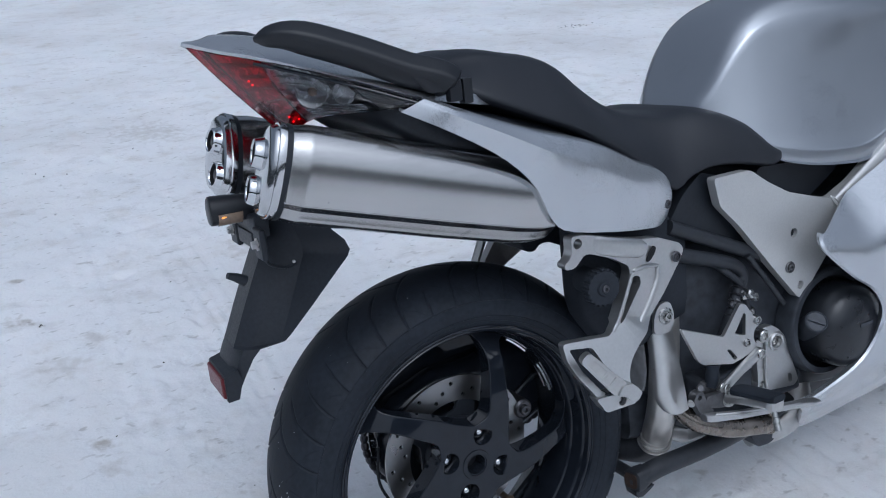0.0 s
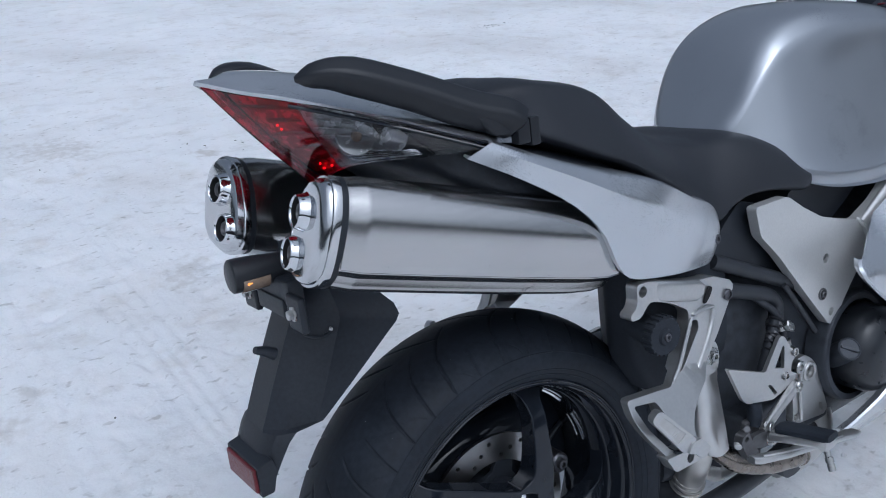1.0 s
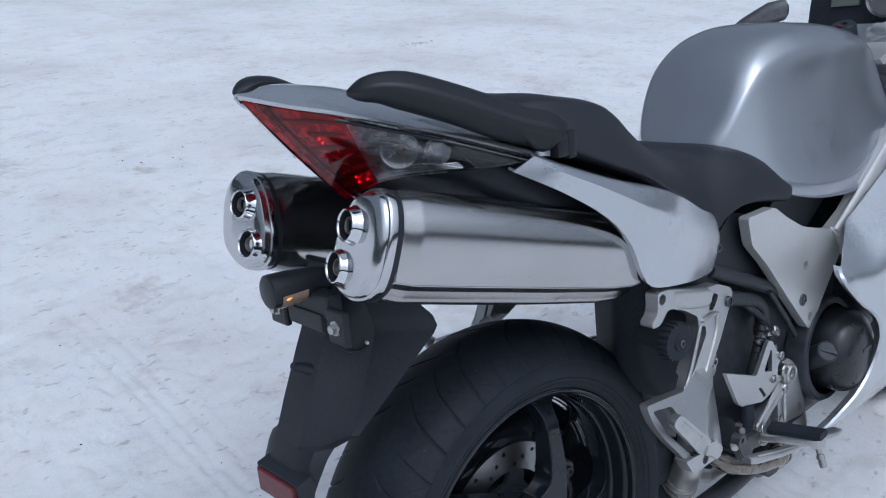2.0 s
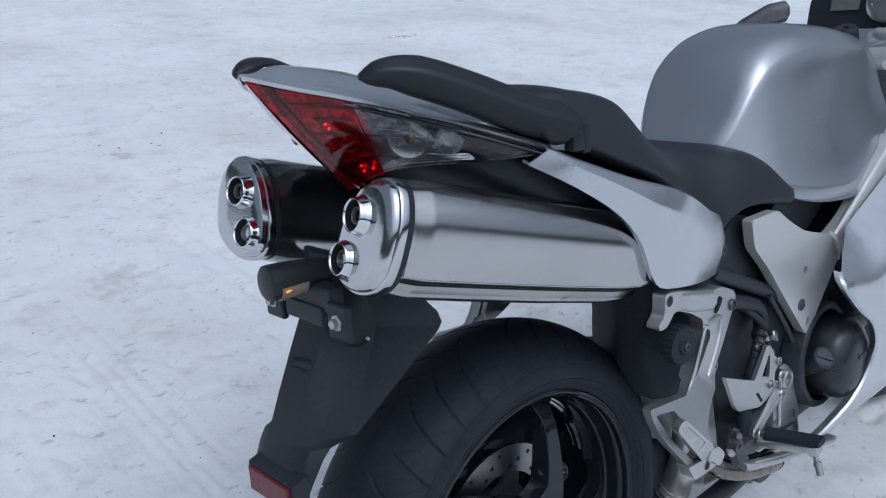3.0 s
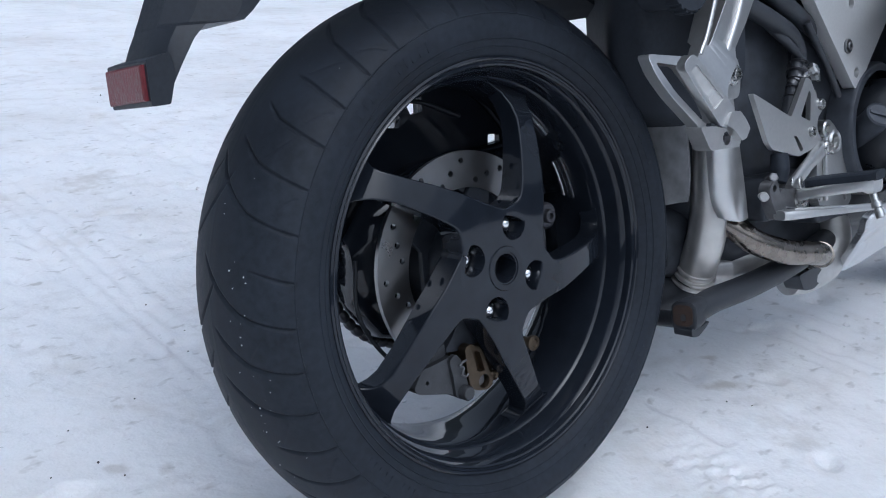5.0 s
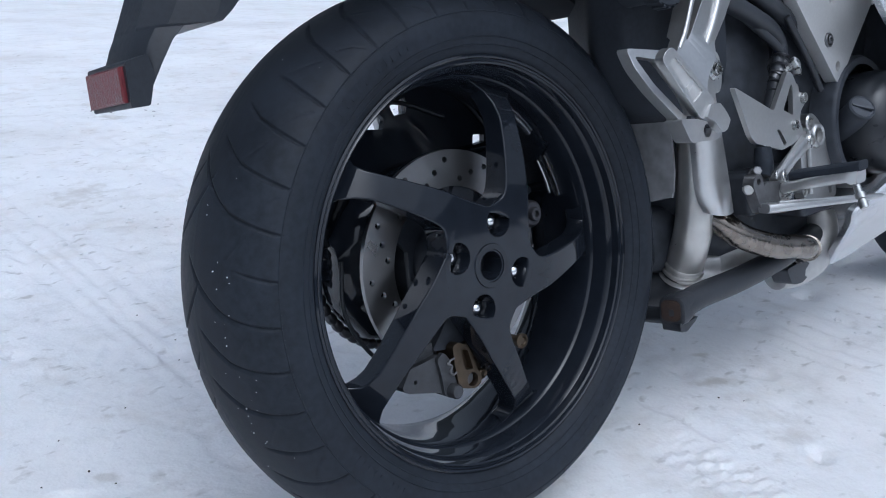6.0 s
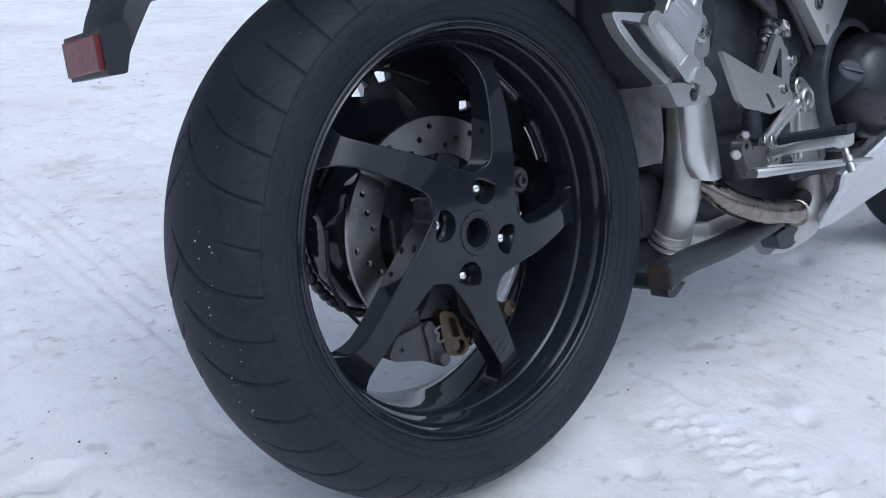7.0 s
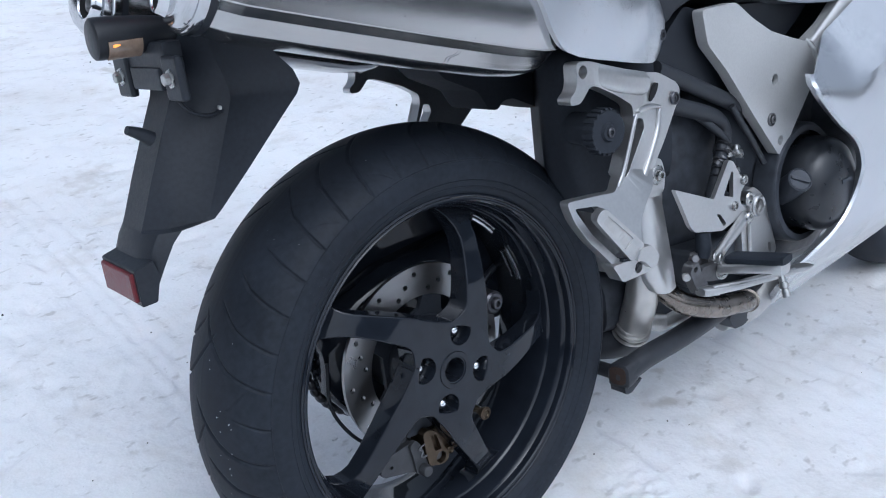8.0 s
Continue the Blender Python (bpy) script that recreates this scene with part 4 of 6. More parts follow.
def build_silencer_specks():
    """Dark road specks on the flat outer side of the right silencer."""
    rng = random.Random(21)
    bm = bmesh.new()
    for _ in range(26):
        h, v, r = rng.uniform(0.04, 0.32), rng.uniform(-0.034, 0.012), rng.choice((0.0004, 0.0005, 0.0007, 0.0010))
        k = float(np.interp(h, [0.021, 0.10, 0.22, 0.32], [1.012, 1.03, 1.04, 1.02]))
        o = float(np.interp(v, [-0.0365, -0.015, 0.006, 0.022], [0.0535, 0.0564, 0.0580, 0.0572]))
        lift = 0.028 * (h - 0.19) * max(0.0, min(1.0, (-0.012 - v) / 0.024))
        bmesh.ops.create_icosphere(bm, subdivisions=1, radius=r, matrix=Matrix.Translation(SIL_A + SIL_D * h + SIL_O * (o * k - 0.3 * r) + SIL_V * (v * k + lift)))
    tagged(part("road_specks", bm, DARKSTEEL, bpy.data.objects["silencer"]), kind="stuff")


build_silencer_specks()

# ---- tail ----
TOP = [(-0.320, YC, 1.003), (-0.287, -0.034, 0.989), (-0.246, -0.077, 0.975), (-0.162, -0.137, 0.942), (-0.078, -0.193, 0.905)]
LOW = [(-0.199, YC, 0.860), (-0.187, -0.040, 0.884), (-0.170, -0.090, 0.893), (-0.120, -0.150, 0.895), (-0.080, -0.192, 0.900)]


def tail_point(u, v, sink=0.0):
    a, b = curve(TOP, 41), curve(LOW, 41)
    k = min(39, int(u * 40))
    f = u * 40 - k
    p, q = a[k].lerp(a[k + 1], f), b[k].lerp(b[k + 1], f)
    bulge = 0.012 * math.sin(math.pi * v) * math.sin(math.pi * min(1, u * 1.0 + 0.12)) - sink
    return p.lerp(q, v) + Vector((-0.45 * bulge, -bulge, -0.1 * bulge)) + Vector((0, 0, -0.004 * (1 - v)))


def split(v):
    return 0.49 - 0.24 * v


def tail_patch(lo, hi, sink=0.0, nu=16, nv=12):
    return [[tail_point(lo(j / nv) + (hi(j / nv) - lo(j / nv)) * i / nu, j / nv, sink) for j in range(nv + 1)] for i in range(nu + 1)]


lamp = part("tail_light", join(*(f(shell(tail_patch(lambda v: 0.0, lambda v: 1.0, 0.022), 0.002)) for f in (lambda b: b, mirrored))), PLASTIC, bike, "wedge-shaped red and smoked clear tail light", smooth=60)
red = shell(tail_patch(lambda v: 0.0, split), 0.003)
part("red_lens", join(red.copy(), mirrored(red)), RED, lamp, "glossy deep red lens", smooth=60)
red.free()
part("lamp_bowl", join(*(f(shell(tail_patch(lambda v: 0.0, split, 0.012), 0.002)) for f in (lambda b: b, mirrored))), REDBOWL, lamp, smooth=60)
for u, v in ((0.22, 0.36), (0.215, 0.41), (0.180, 0.86), (0.168, 0.92), (0.225, 0.93)):
    part("led", turned([(0, 0.0016), (0.0015, 0.0014), (0.002, 0.0008), (0.002, 0)], tail_point(u, v, 0.008), (-0.6, -0.8, 0), 10), LED, lamp, "glowing red diode")
for i in range(5):
    v = 0.14 + 0.17 * i
    for f in (lambda b: b, mirrored):
        part("lamp_rib", f(tube([tail_point(split(v) * q, v + 0.01 * math.sin(5 * q + i), 0.0115) for q in (0.25 + 0.2 * (i % 2), 0.5, 0.75, 0.97)], [0.001, 0.0030, 0.0026, 0.001], 8)), REFLECTOR, lamp)
for f in (lambda b: b, mirrored):
    part("clear_lens", f(shell(tail_patch(split, lambda v: 1.0), 0.003)), CLEAR, lamp, "smoked clear indicator lens", smooth=60)
    part("lamp_bowl", f(shell(tail_patch(lambda v: split(v) + 0.004, lambda v: 0.64, 0.014), 0.002)), HOUSING, lamp)
    for k in range(4):
        c = 0.15 + 0.125 * k
        part("bowl_step", f(shell([[tail_point(split(c) + 0.03 + (0.60 - split(c) - 0.03) * i / 6, c + 0.10 * j / 3, 0.0095 + 0.0035 * j / 3) for j in range(4)] for i in range(7)], 0.0015)), HOUSING, lamp)
    part("bowl_dish", f(turned([(-0.004, 0.0215), (0.003, 0.0225), (0.004, 0.0215), (-0.002, 0.0150), (-0.006, 0.0080), (-0.007, 0.0)], tail_point(0.56, 0.52, 0.014), (-0.6, -0.8, 0), 28)), HOUSING, lamp, "round pale reflector dish", smooth=50)
    part("bowl_dish", f(turned([(-0.004, 0.0145), (0.003, 0.0155), (0.004, 0.0145), (-0.004, 0.0090), (-0.006, 0.0)], tail_point(0.68, 0.50, 0.014), (-0.6, -0.8, 0), 24)), HOUSING, lamp, smooth=50)
    for c in (0.80, 0.84, 0.88, 0.92):
        part("bowl_rib", f(tube([tail_point(u, c, 0.008) for u in (0.40, 0.55, 0.70)], 0.0012, 8)), CHROME, lamp)
    bulb = tail_point(0.565, 0.52, 0.016)
    part("indicator_bulb", f(turned([(-0.002, 0.0065), (0.003, 0.0068), (0.008, 0.0060), (0.0105, 0.0040), (0.0115, 0)], bulb, (-0.6, -0.8, 0), 24)), AMBER, lamp, "amber indicator bulb")
    part("lens_divider", f(tube([tail_point(0.74, v, 0.006) for v in (0.05, 0.5, 0.95)], 0.002, 8)), PLASTIC, lamp)

# silver top panel of the tail
top_rows = []
for i in range(22):
    u = i / 21
    e = Vector(curve(TOP, 22)[i])
    w = YC - e.y
    crown = 0.004 + 0.016 * min(1, w / 0.12) + 0.26 * (1.003 - e.z)
    row = [Vector((e.x - 0.003 * (1 - u), e.y - 0.0015, e.z + 0.0005)), Vector((e.x - 0.003, e.y - 0.003, e.z + 0.002))]
    row += [Vector((e.x, YC - w * c, e.z + 0.0020 + min(1.0, w / 0.05) * (0.0015 + 0.004 * (1 - c * c) + crown * (1 - c * c) ** 2))) for c in (0.95, 0.8, 0.6, 0.4, 0.2, 0.0, -0.2, -0.4, -0.6, -0.8, -0.95)]
    row += [Vector((e.x - 0.003, 2 * YC - e.y + 0.003, e.z + 0.002)), Vector((e.x - 0.003 * (1 - u), 2 * YC - e.y + 0.004, e.z - 0.001))]
    top_rows.append(row)
for x, w, z in ((-0.03, 0.165, 0.905), (0.05, 0.140, 0.890)):
    top_rows.append([Vector((x, YC - w - 0.003, z - 0.012))] + [Vector((x, YC - w * c, z + 0.012 * (1 - c * c))) for c in (1, 0.95, 0.8, 0.6, 0.4, 0.2, 0.0, -0.2, -0.4, -0.6, -0.8, -0.95, -1)] + [Vector((x, YC + w + 0.003, z - 0.012))])
tail = part("tail_cowl", shell(top_rows, 0.003), SILVER, bike, "silver painted tail panel over the lights", smooth=40)
for f in (lambda b: b, mirrored):
    part("trim_line", f(tube([Vector(p) + Vector((0, -0.003, -0.001)) for p in curve(TOP, 12)[1:]], 0.0022, 8)), GLOSS, tail)
    part("trim_line", f(tube([Vector(p) + Vector((0, -0.002, -0.008)) for p in curve(TOP, 12)[5:]], 0.0022, 8)), GLOSS, tail)

part("under_tail", loft([oval((x, YC, (z0 + z1) / 2), (0, 1, 0), (0, 0, 1), w, (z1 - z0) / 2, 28, 4) for x, w, z0, z1 in
                         ((-0.185, 0.02, 0.900, 0.95), (-0.165, 0.055, 0.892, 0.962), (-0.13, 0.115, 0.872, 0.940), (-0.09, 0.172, 0.850, 0.905), (-0.03, 0.180, 0.800, 0.890), (0.06, 0.180, 0.75, 0.87), (0.16, 0.165, 0.70, 0.84), (0.28, 0.14, 0.64, 0.78), (0.36, 0.12, 0.62, 0.72))]), PLASTIC, bike, "black plastic under-seat tray", smooth=50)

# side cowls
UP = [(-0.083, -0.199, 0.906), (-0.023, -0.208, 0.878), (0.068, -0.213, 0.842), (0.178, -0.205, 0.806), (0.262, -0.186, 0.766), (0.312, -0.171, 0.746), (0.338, -0.164, 0.724), (0.347, -0.162, 0.702)]
DOWN = [(-0.116, -0.197, 0.894), (-0.050, -0.208, 0.858), (0.016, -0.215, 0.815), (0.060, -0.217, 0.770), (0.082, -0.217, 0.722), (0.110, -0.215, 0.697), (0.200, -0.203, 0.676), (0.280, -0.181, 0.661), (0.315, -0.171, 0.659), (0.338, -0.164, 0.675), (0.346, -0.162, 0.698)]
for f in (lambda b: b, mirrored):
    a, b = curve(UP, 30), curve(DOWN, 30)
    rows = []
    for i in range(30):
        t = i / 29
        row = [a[i] + Vector((0, 0.050, 0.010)), a[i] + Vector((0, 0.022, 0.007)), a[i] + Vector((0, 0.006, 0.004))]
        for v in (0.0, 0.07, 0.14, 0.21, 0.27, 0.45, 0.63, 0.82, 1.0):
            fold = v / 0.27 if v < 0.27 else 1 - (v - 0.27) / 0.73
            row.append(a[i].lerp(b[i], v) + Vector((0, -0.0105 * (fold * max(0, 1 - 1.9 * max(0, t - 0.22)) + math.sin(math.pi * min(1, 0.12 + 0.88 * v)) * min(1, 1.9 * max(0, t - 0.22))) * min(1, 5 * t, math.sqrt(max(0, 3 * (1 - t)))), 0)))
        row.append(b[i] + Vector((0.002, 0.010, 0.002)))
        rows.append(row)
    cowl = part("side_cowl", f(shell(rows, 0.003)), SILVER, bike, "silver painted side panel below the seat", smooth=24)
    part("screw", f(screw((0.326, -0.174, 0.690), 0.007, 0.003)), DARKBOLT, cowl)

# grab rails
for f in (lambda b: b, mirrored):
    rail_path = curve([(-0.262, -0.108, 1.005), (-0.220, -0.126, 1.005), (-0.150, -0.150, 0.978), (-0.090, -0.171, 0.949), (-0.050, -0.184, 0.934), (-0.034, -0.188, 0.920)], 26)
    section = rounded([(-1.0, 0.55), (-0.45, 0.95), (0.35, 1.0), (0.95, 0.30), (0.98, -0.05), (0.62, -0.62), (0.25, -1.0), (-0.85, -1.0)], 0.22, 3)
    rings = []
    for i, c in enumerate(rail_path):
        t = i / 25
        d = (rail_path[min(25, i + 1)] - rail_path[max(0, i - 1)]).normalized()
        side_v = d.cross(Vector((0, 0, 1))).normalized()
        up_v = side_v.cross(d)
        grow = min(1, 0.45 + 2.2 * t) * math.sqrt(min(1, 0.10 + 14 * t)) * (1 if t < 0.9 else math.sqrt(max(0.15, 1 - ((t - 0.9) / 0.1) ** 2)))
        rings.append([c - Vector((0, 0, 0.005)) + side_v * (q.x * 0.0265 * grow) + up_v * (q.y * (0.0205 + 0.003 * t) * grow) for q in section])
    rail = part("grab_rail", f(loft(rings)), GRIP, bike, "matt black pillion grab rail", smooth=24)
    part("rail_foot", f(loft([oval(c, (1, 0, 0), (0, 1, 0), a, b, 20, 3) for c, a, b in (((-0.075, -0.181, 0.945), 0.030, 0.016), ((-0.060, -0.186, 0.928), 0.028, 0.014), ((-0.052, -0.190, 0.912), 0.022, 0.010))])), GRIP, rail)
    part("rail_lug", f(box(-0.048, -0.030, -0.205, -0.190, 0.897, 0.925, 0.003)), GRIP, rail)
    part("rail_lug", f(box(-0.026, -0.012, -0.201, -0.184, 0.892, 0.925, 0.003)), GRIP, rail)


# ---- seat and tank ----
def half_section(x, pts, n):
    """A closed ring, alike on both sides, through half-profile pts of (half-width, z)."""
    c = curve([(w, z, 0) for w, z in pts], n)
    right = [Vector((x, YC - max(0, p.x), p.y)) for p in c]
    left = [Vector((x, YC + max(0, p.x), p.y)) for p in c[-2:0:-1]]
    return right + left


SEAT = [(0.005, 0.935, 0.07, 0.12, 0.905), (0.03, 0.952, 0.095, 0.148, 0.890), (0.07, 0.956, 0.112, 0.160, 0.872), (0.12, 0.946, 0.118, 0.165, 0.850), (0.165, 0.936, 0.117, 0.166, 0.832), (0.20, 0.918, 0.114, 0.164, 0.815), (0.24, 0.884, 0.112, 0.162, 0.793),
        (0.285, 0.852, 0.111, 0.157, 0.767), (0.335, 0.830, 0.112, 0.153, 0.730), (0.38, 0.821, 0.118, 0.152, 0.697), (0.41, 0.818, 0.122, 0.154, 0.712), (0.45, 0.820, 0.130, 0.160, 0.724), (0.50, 0.812, 0.138, 0.166, 0.722), (0.55, 0.790, 0.144, 0.168, 0.712), (0.580, 0.768, 0.147, 0.167, 0.706), (0.604, 0.751, 0.144, 0.161, 0.706), (0.620, 0.740, 0.136, 0.150, 0.710), (0.632, 0.731, 0.118, 0.128, 0.715), (0.638, 0.725, 0.090, 0.096, 0.719)]
seat_rings = []
for x, zt, wt, wb, zb in SEAT:
    seat_rings.append(half_section(x, [(0, zt), (wt * 0.5, zt), (wt * 0.85, zt - 0.006), (wt, zt - 0.018), ((wt + wb) / 2 + 0.004, (zt - 0.012 + zb) / 2 + 0.006), (wb, zb + 0.012), (wb - 0.003, zb + 0.001), (wb - 0.03, zb - 0.002), (0, zb)], 26))
smooth_rings = [[p for p in r] for r in zip(*(curve(list(track), 60) for track in zip(*seat_rings)))]
part("seat", loft(smooth_rings), VINYL, bike, "dark grey stepped two-up seat in matt vinyl", smooth=50)

TANK = [(0.495, 0.812, 0.060, 0.800, 0.065, 0.775), (0.505, 0.828, 0.078, 0.812, 0.085, 0.770), (0.522, 0.852, 0.090, 0.836, 0.104, 0.760), (0.545, 0.890, 0.099, 0.870, 0.122, 0.745), (0.572, 0.930, 0.106, 0.901, 0.138, 0.728), (0.605, 0.961, 0.112, 0.926, 0.152, 0.710), (0.655, 0.985, 0.119, 0.942, 0.164, 0.695), (0.72, 0.997, 0.127, 0.949, 0.172, 0.685),
        (0.80, 0.993, 0.134, 0.949, 0.177, 0.682), (0.87, 0.986, 0.136, 0.941, 0.177, 0.706), (0.95, 0.972, 0.132, 0.924, 0.168, 0.750), (1.02, 0.952, 0.115, 0.905, 0.150, 0.800), (1.06, 0.930, 0.085, 0.890, 0.100, 0.840)]
tank_rings = []
for x, zt, ws, zs, wb, zb in TANK:
    hgt, dw = zs - zb, wb - ws
    tank_rings.append(half_section(x, [(0, zt), (ws * 0.45, zt - 0.003), (ws * 0.78, zs + 0.66 * (zt - zs)), (ws * 0.94, zs + 0.24 * (zt - zs)), (ws, zs - 0.005), (ws + 0.14 * dw, zs - 0.18 * hgt), (ws + 0.42 * dw, zs - 0.48 * hgt), (ws + 0.74 * dw, zb + 0.24 * hgt), (wb - 0.003, zb + 0.12 * hgt), (wb - 0.0005, zb + 0.024), (wb - 0.0005, zb + 0.004), (wb - 0.005, zb), (0, zb)], 56))
tank_smooth = [[p for p in r] for r in zip(*(curve(list(track), 72) for track in zip(*tank_rings)))]
part("fuel_tank", loft(tank_smooth), TANKPAINT, bike, "large satin silver fuel tank", smooth=50)

# ---- frame and black panels ----
SPAR = [(0.440, 0.708), (0.516, 0.710), (0.555, 0.683), (0.600, 0.658), (0.660, 0.640), (0.705, 0.628), (0.760, 0.650), (0.95, 0.775), (0.97, 0.715), (0.855, 0.633), (0.737, 0.571), (0.690, 0.522), (0.664, 0.495), (0.640, 0.463), (0.622, 0.463), (0.559, 0.536), (0.494, 0.616), (0.452, 0.659)]
for f in (lambda b: b, mirrored):
    spar = part("frame_spar", f(plate(rounded(SPAR, 0.008, 3), lambda x, z: -0.158 - 0.010 * min(1, max(0, (x - 0.45) / 0.15)), 0.018, 0.005, [circle(0.612, 0.584, 0.0085, 16), circle(0.628, 0.486, 0.0075, 16)], 3)), FRAME, bike, "brushed silver aluminium frame spar", smooth=40)
    ridge = [(x, -0.170, z) for x, z in ((0.720, 0.610), (0.80, 0.655), (0.95, 0.745))]
    part("spar_ridge", f(loft([oval(c, (0, 1, 0), (-0.5, 0, 0.86), 0.008, 0.022, 20, 2.4) for c in curve(ridge, 8)])), FRAME, spar)
    weld = curve([(0.706, -0.166, 0.630), (0.722, -0.176, 0.606), (0.742, -0.168, 0.574)], 22)
    wb_bm = bmesh.new()
    for c in weld:
        bmesh.ops.create_uvsphere(wb_bm, u_segments=8, v_segments=6, radius=0.0030, matrix=Matrix.Translation(c))
    part("weld_bead", f(wb_bm), FRAME, spar)
    part("bolt", f(join(turned([(-0.01, 0.0105), (0.0008, 0.0105), (0.0016, 0.0095), (0.0016, 0.0082), (-0.001, 0.0078), (-0.001, 0)], (0.602, -0.1685, 0.524), (0, -1, 0), 20), screw((0.602, -0.1690, 0.524), 0.0062, 0.0035))), DARKSTEEL, spar)
    part("plug", f(turned([(-0.03, 0.009), (-0.008, 0.009), (-0.008, 0)], (0.612, -0.168, 0.584), (0, -1, 0), 16)), PLASTIC, spar)
    part("plug", f(turned([(-0.03, 0.008), (-0.008, 0.008), (-0.008, 0)], (0.628, -0.168, 0.486), (0, -1, 0), 16)), BOLT, spar)

part("side_panel", plate(rounded([(0.44, 0.715), (0.492, 0.700), (0.560, 0.612), (0.640, 0.515), (0.665, 0.49), (0.62, 0.50), (0.50, 0.590), (0.405, 0.622), (0.36, 0.632), (0.40, 0.685)], 0.01), -0.128, 0.04, 0.004), PLASTIC, bike, "black plastic panel behind the frame")
part("side_panel", plate(rounded([(0.58, 0.70), (0.75, 0.69), (0.85, 0.72), (0.76, 0.655), (0.66, 0.60), (0.56, 0.64)], 0.01), -0.12, 0.24, 0.004), PLASTIC, bike)
part("subframe_tube", tube([(0.36, -0.135, 0.640), (0.45, -0.138, 0.600), (0.56, -0.140, 0.550), (0.66, -0.140, 0.500)], 0.012), STAND, bike)
hose = part("coolant_hose", tube([(0.33, -0.132, 0.607), (0.40, -0.137, 0.582), (0.45, -0.138, 0.565), (0.495, -0.137, 0.547), (0.516, -0.137, 0.526), (0.511, -0.141, 0.505), (0.496, -0.147, 0.488)], 0.0125, 16), STAND, bike, "thick black rubber hose with a clip")
part("hose_clip", turned([(-0.005, 0.0128), (-0.004, 0.0142), (0.004, 0.0142), (0.005, 0.0128)], (0.503, -0.1445, 0.4965), (-0.6, -0.25, -0.76), 20), DARKSTEEL, hose)
part("hose_union", turned([(-0.006, 0.0085), (0.000, 0.0085), (0.001, 0.0105), (0.004, 0.0105), (0.005, 0.008), (0.010, 0.008)], (0.486, -0.150, 0.482), (0.5, -0.2, 0.6), 16), DARKSTEEL, hose)

# ---- passenger footrest brackets ----
BRACKET = [(0.113, 0.688), (0.134, 0.687), (0.203, 0.666), (0.250, 0.655), (0.285, 0.649), (0.336, 0.628), (0.346, 0.617), (0.338, 0.602), (0.321, 0.585), (0.294, 0.558), (0.2588, 0.5297), (0.241, 0.5123), (0.2166, 0.4986), (0.1975, 0.4849), (0.184, 0.4686), (0.180, 0.452), (0.174, 0.443), (0.164, 0.434), (0.138, 0.432), (0.120, 0.450), (0.099, 0.483), (0.090, 0.508), (0.092, 0.530),
           (0.150, 0.525), (0.176, 0.522), (0.190, 0.538), (0.209, 0.578), (0.221, 0.606), (0.220, 0.620), (0.190, 0.638), (0.146, 0.656), (0.134, 0.658), (0.126, 0.650), (0.116, 0.641), (0.100, 0.642), (0.099, 0.650), (0.109, 0.656), (0.113, 0.666)]


def bracket_y(x, z):
    return -0.206 - 0.040 * max(0.0, min(1.0, (0.53 - z) / 0.075)) + 0.020 * max(0.0, min(1.0, (x - 0.24) / 0.10)) - (0.010 * max(0.0, min(1.0, (0.19 - x) / 0.05)) if z > 0.6 else 0.0)


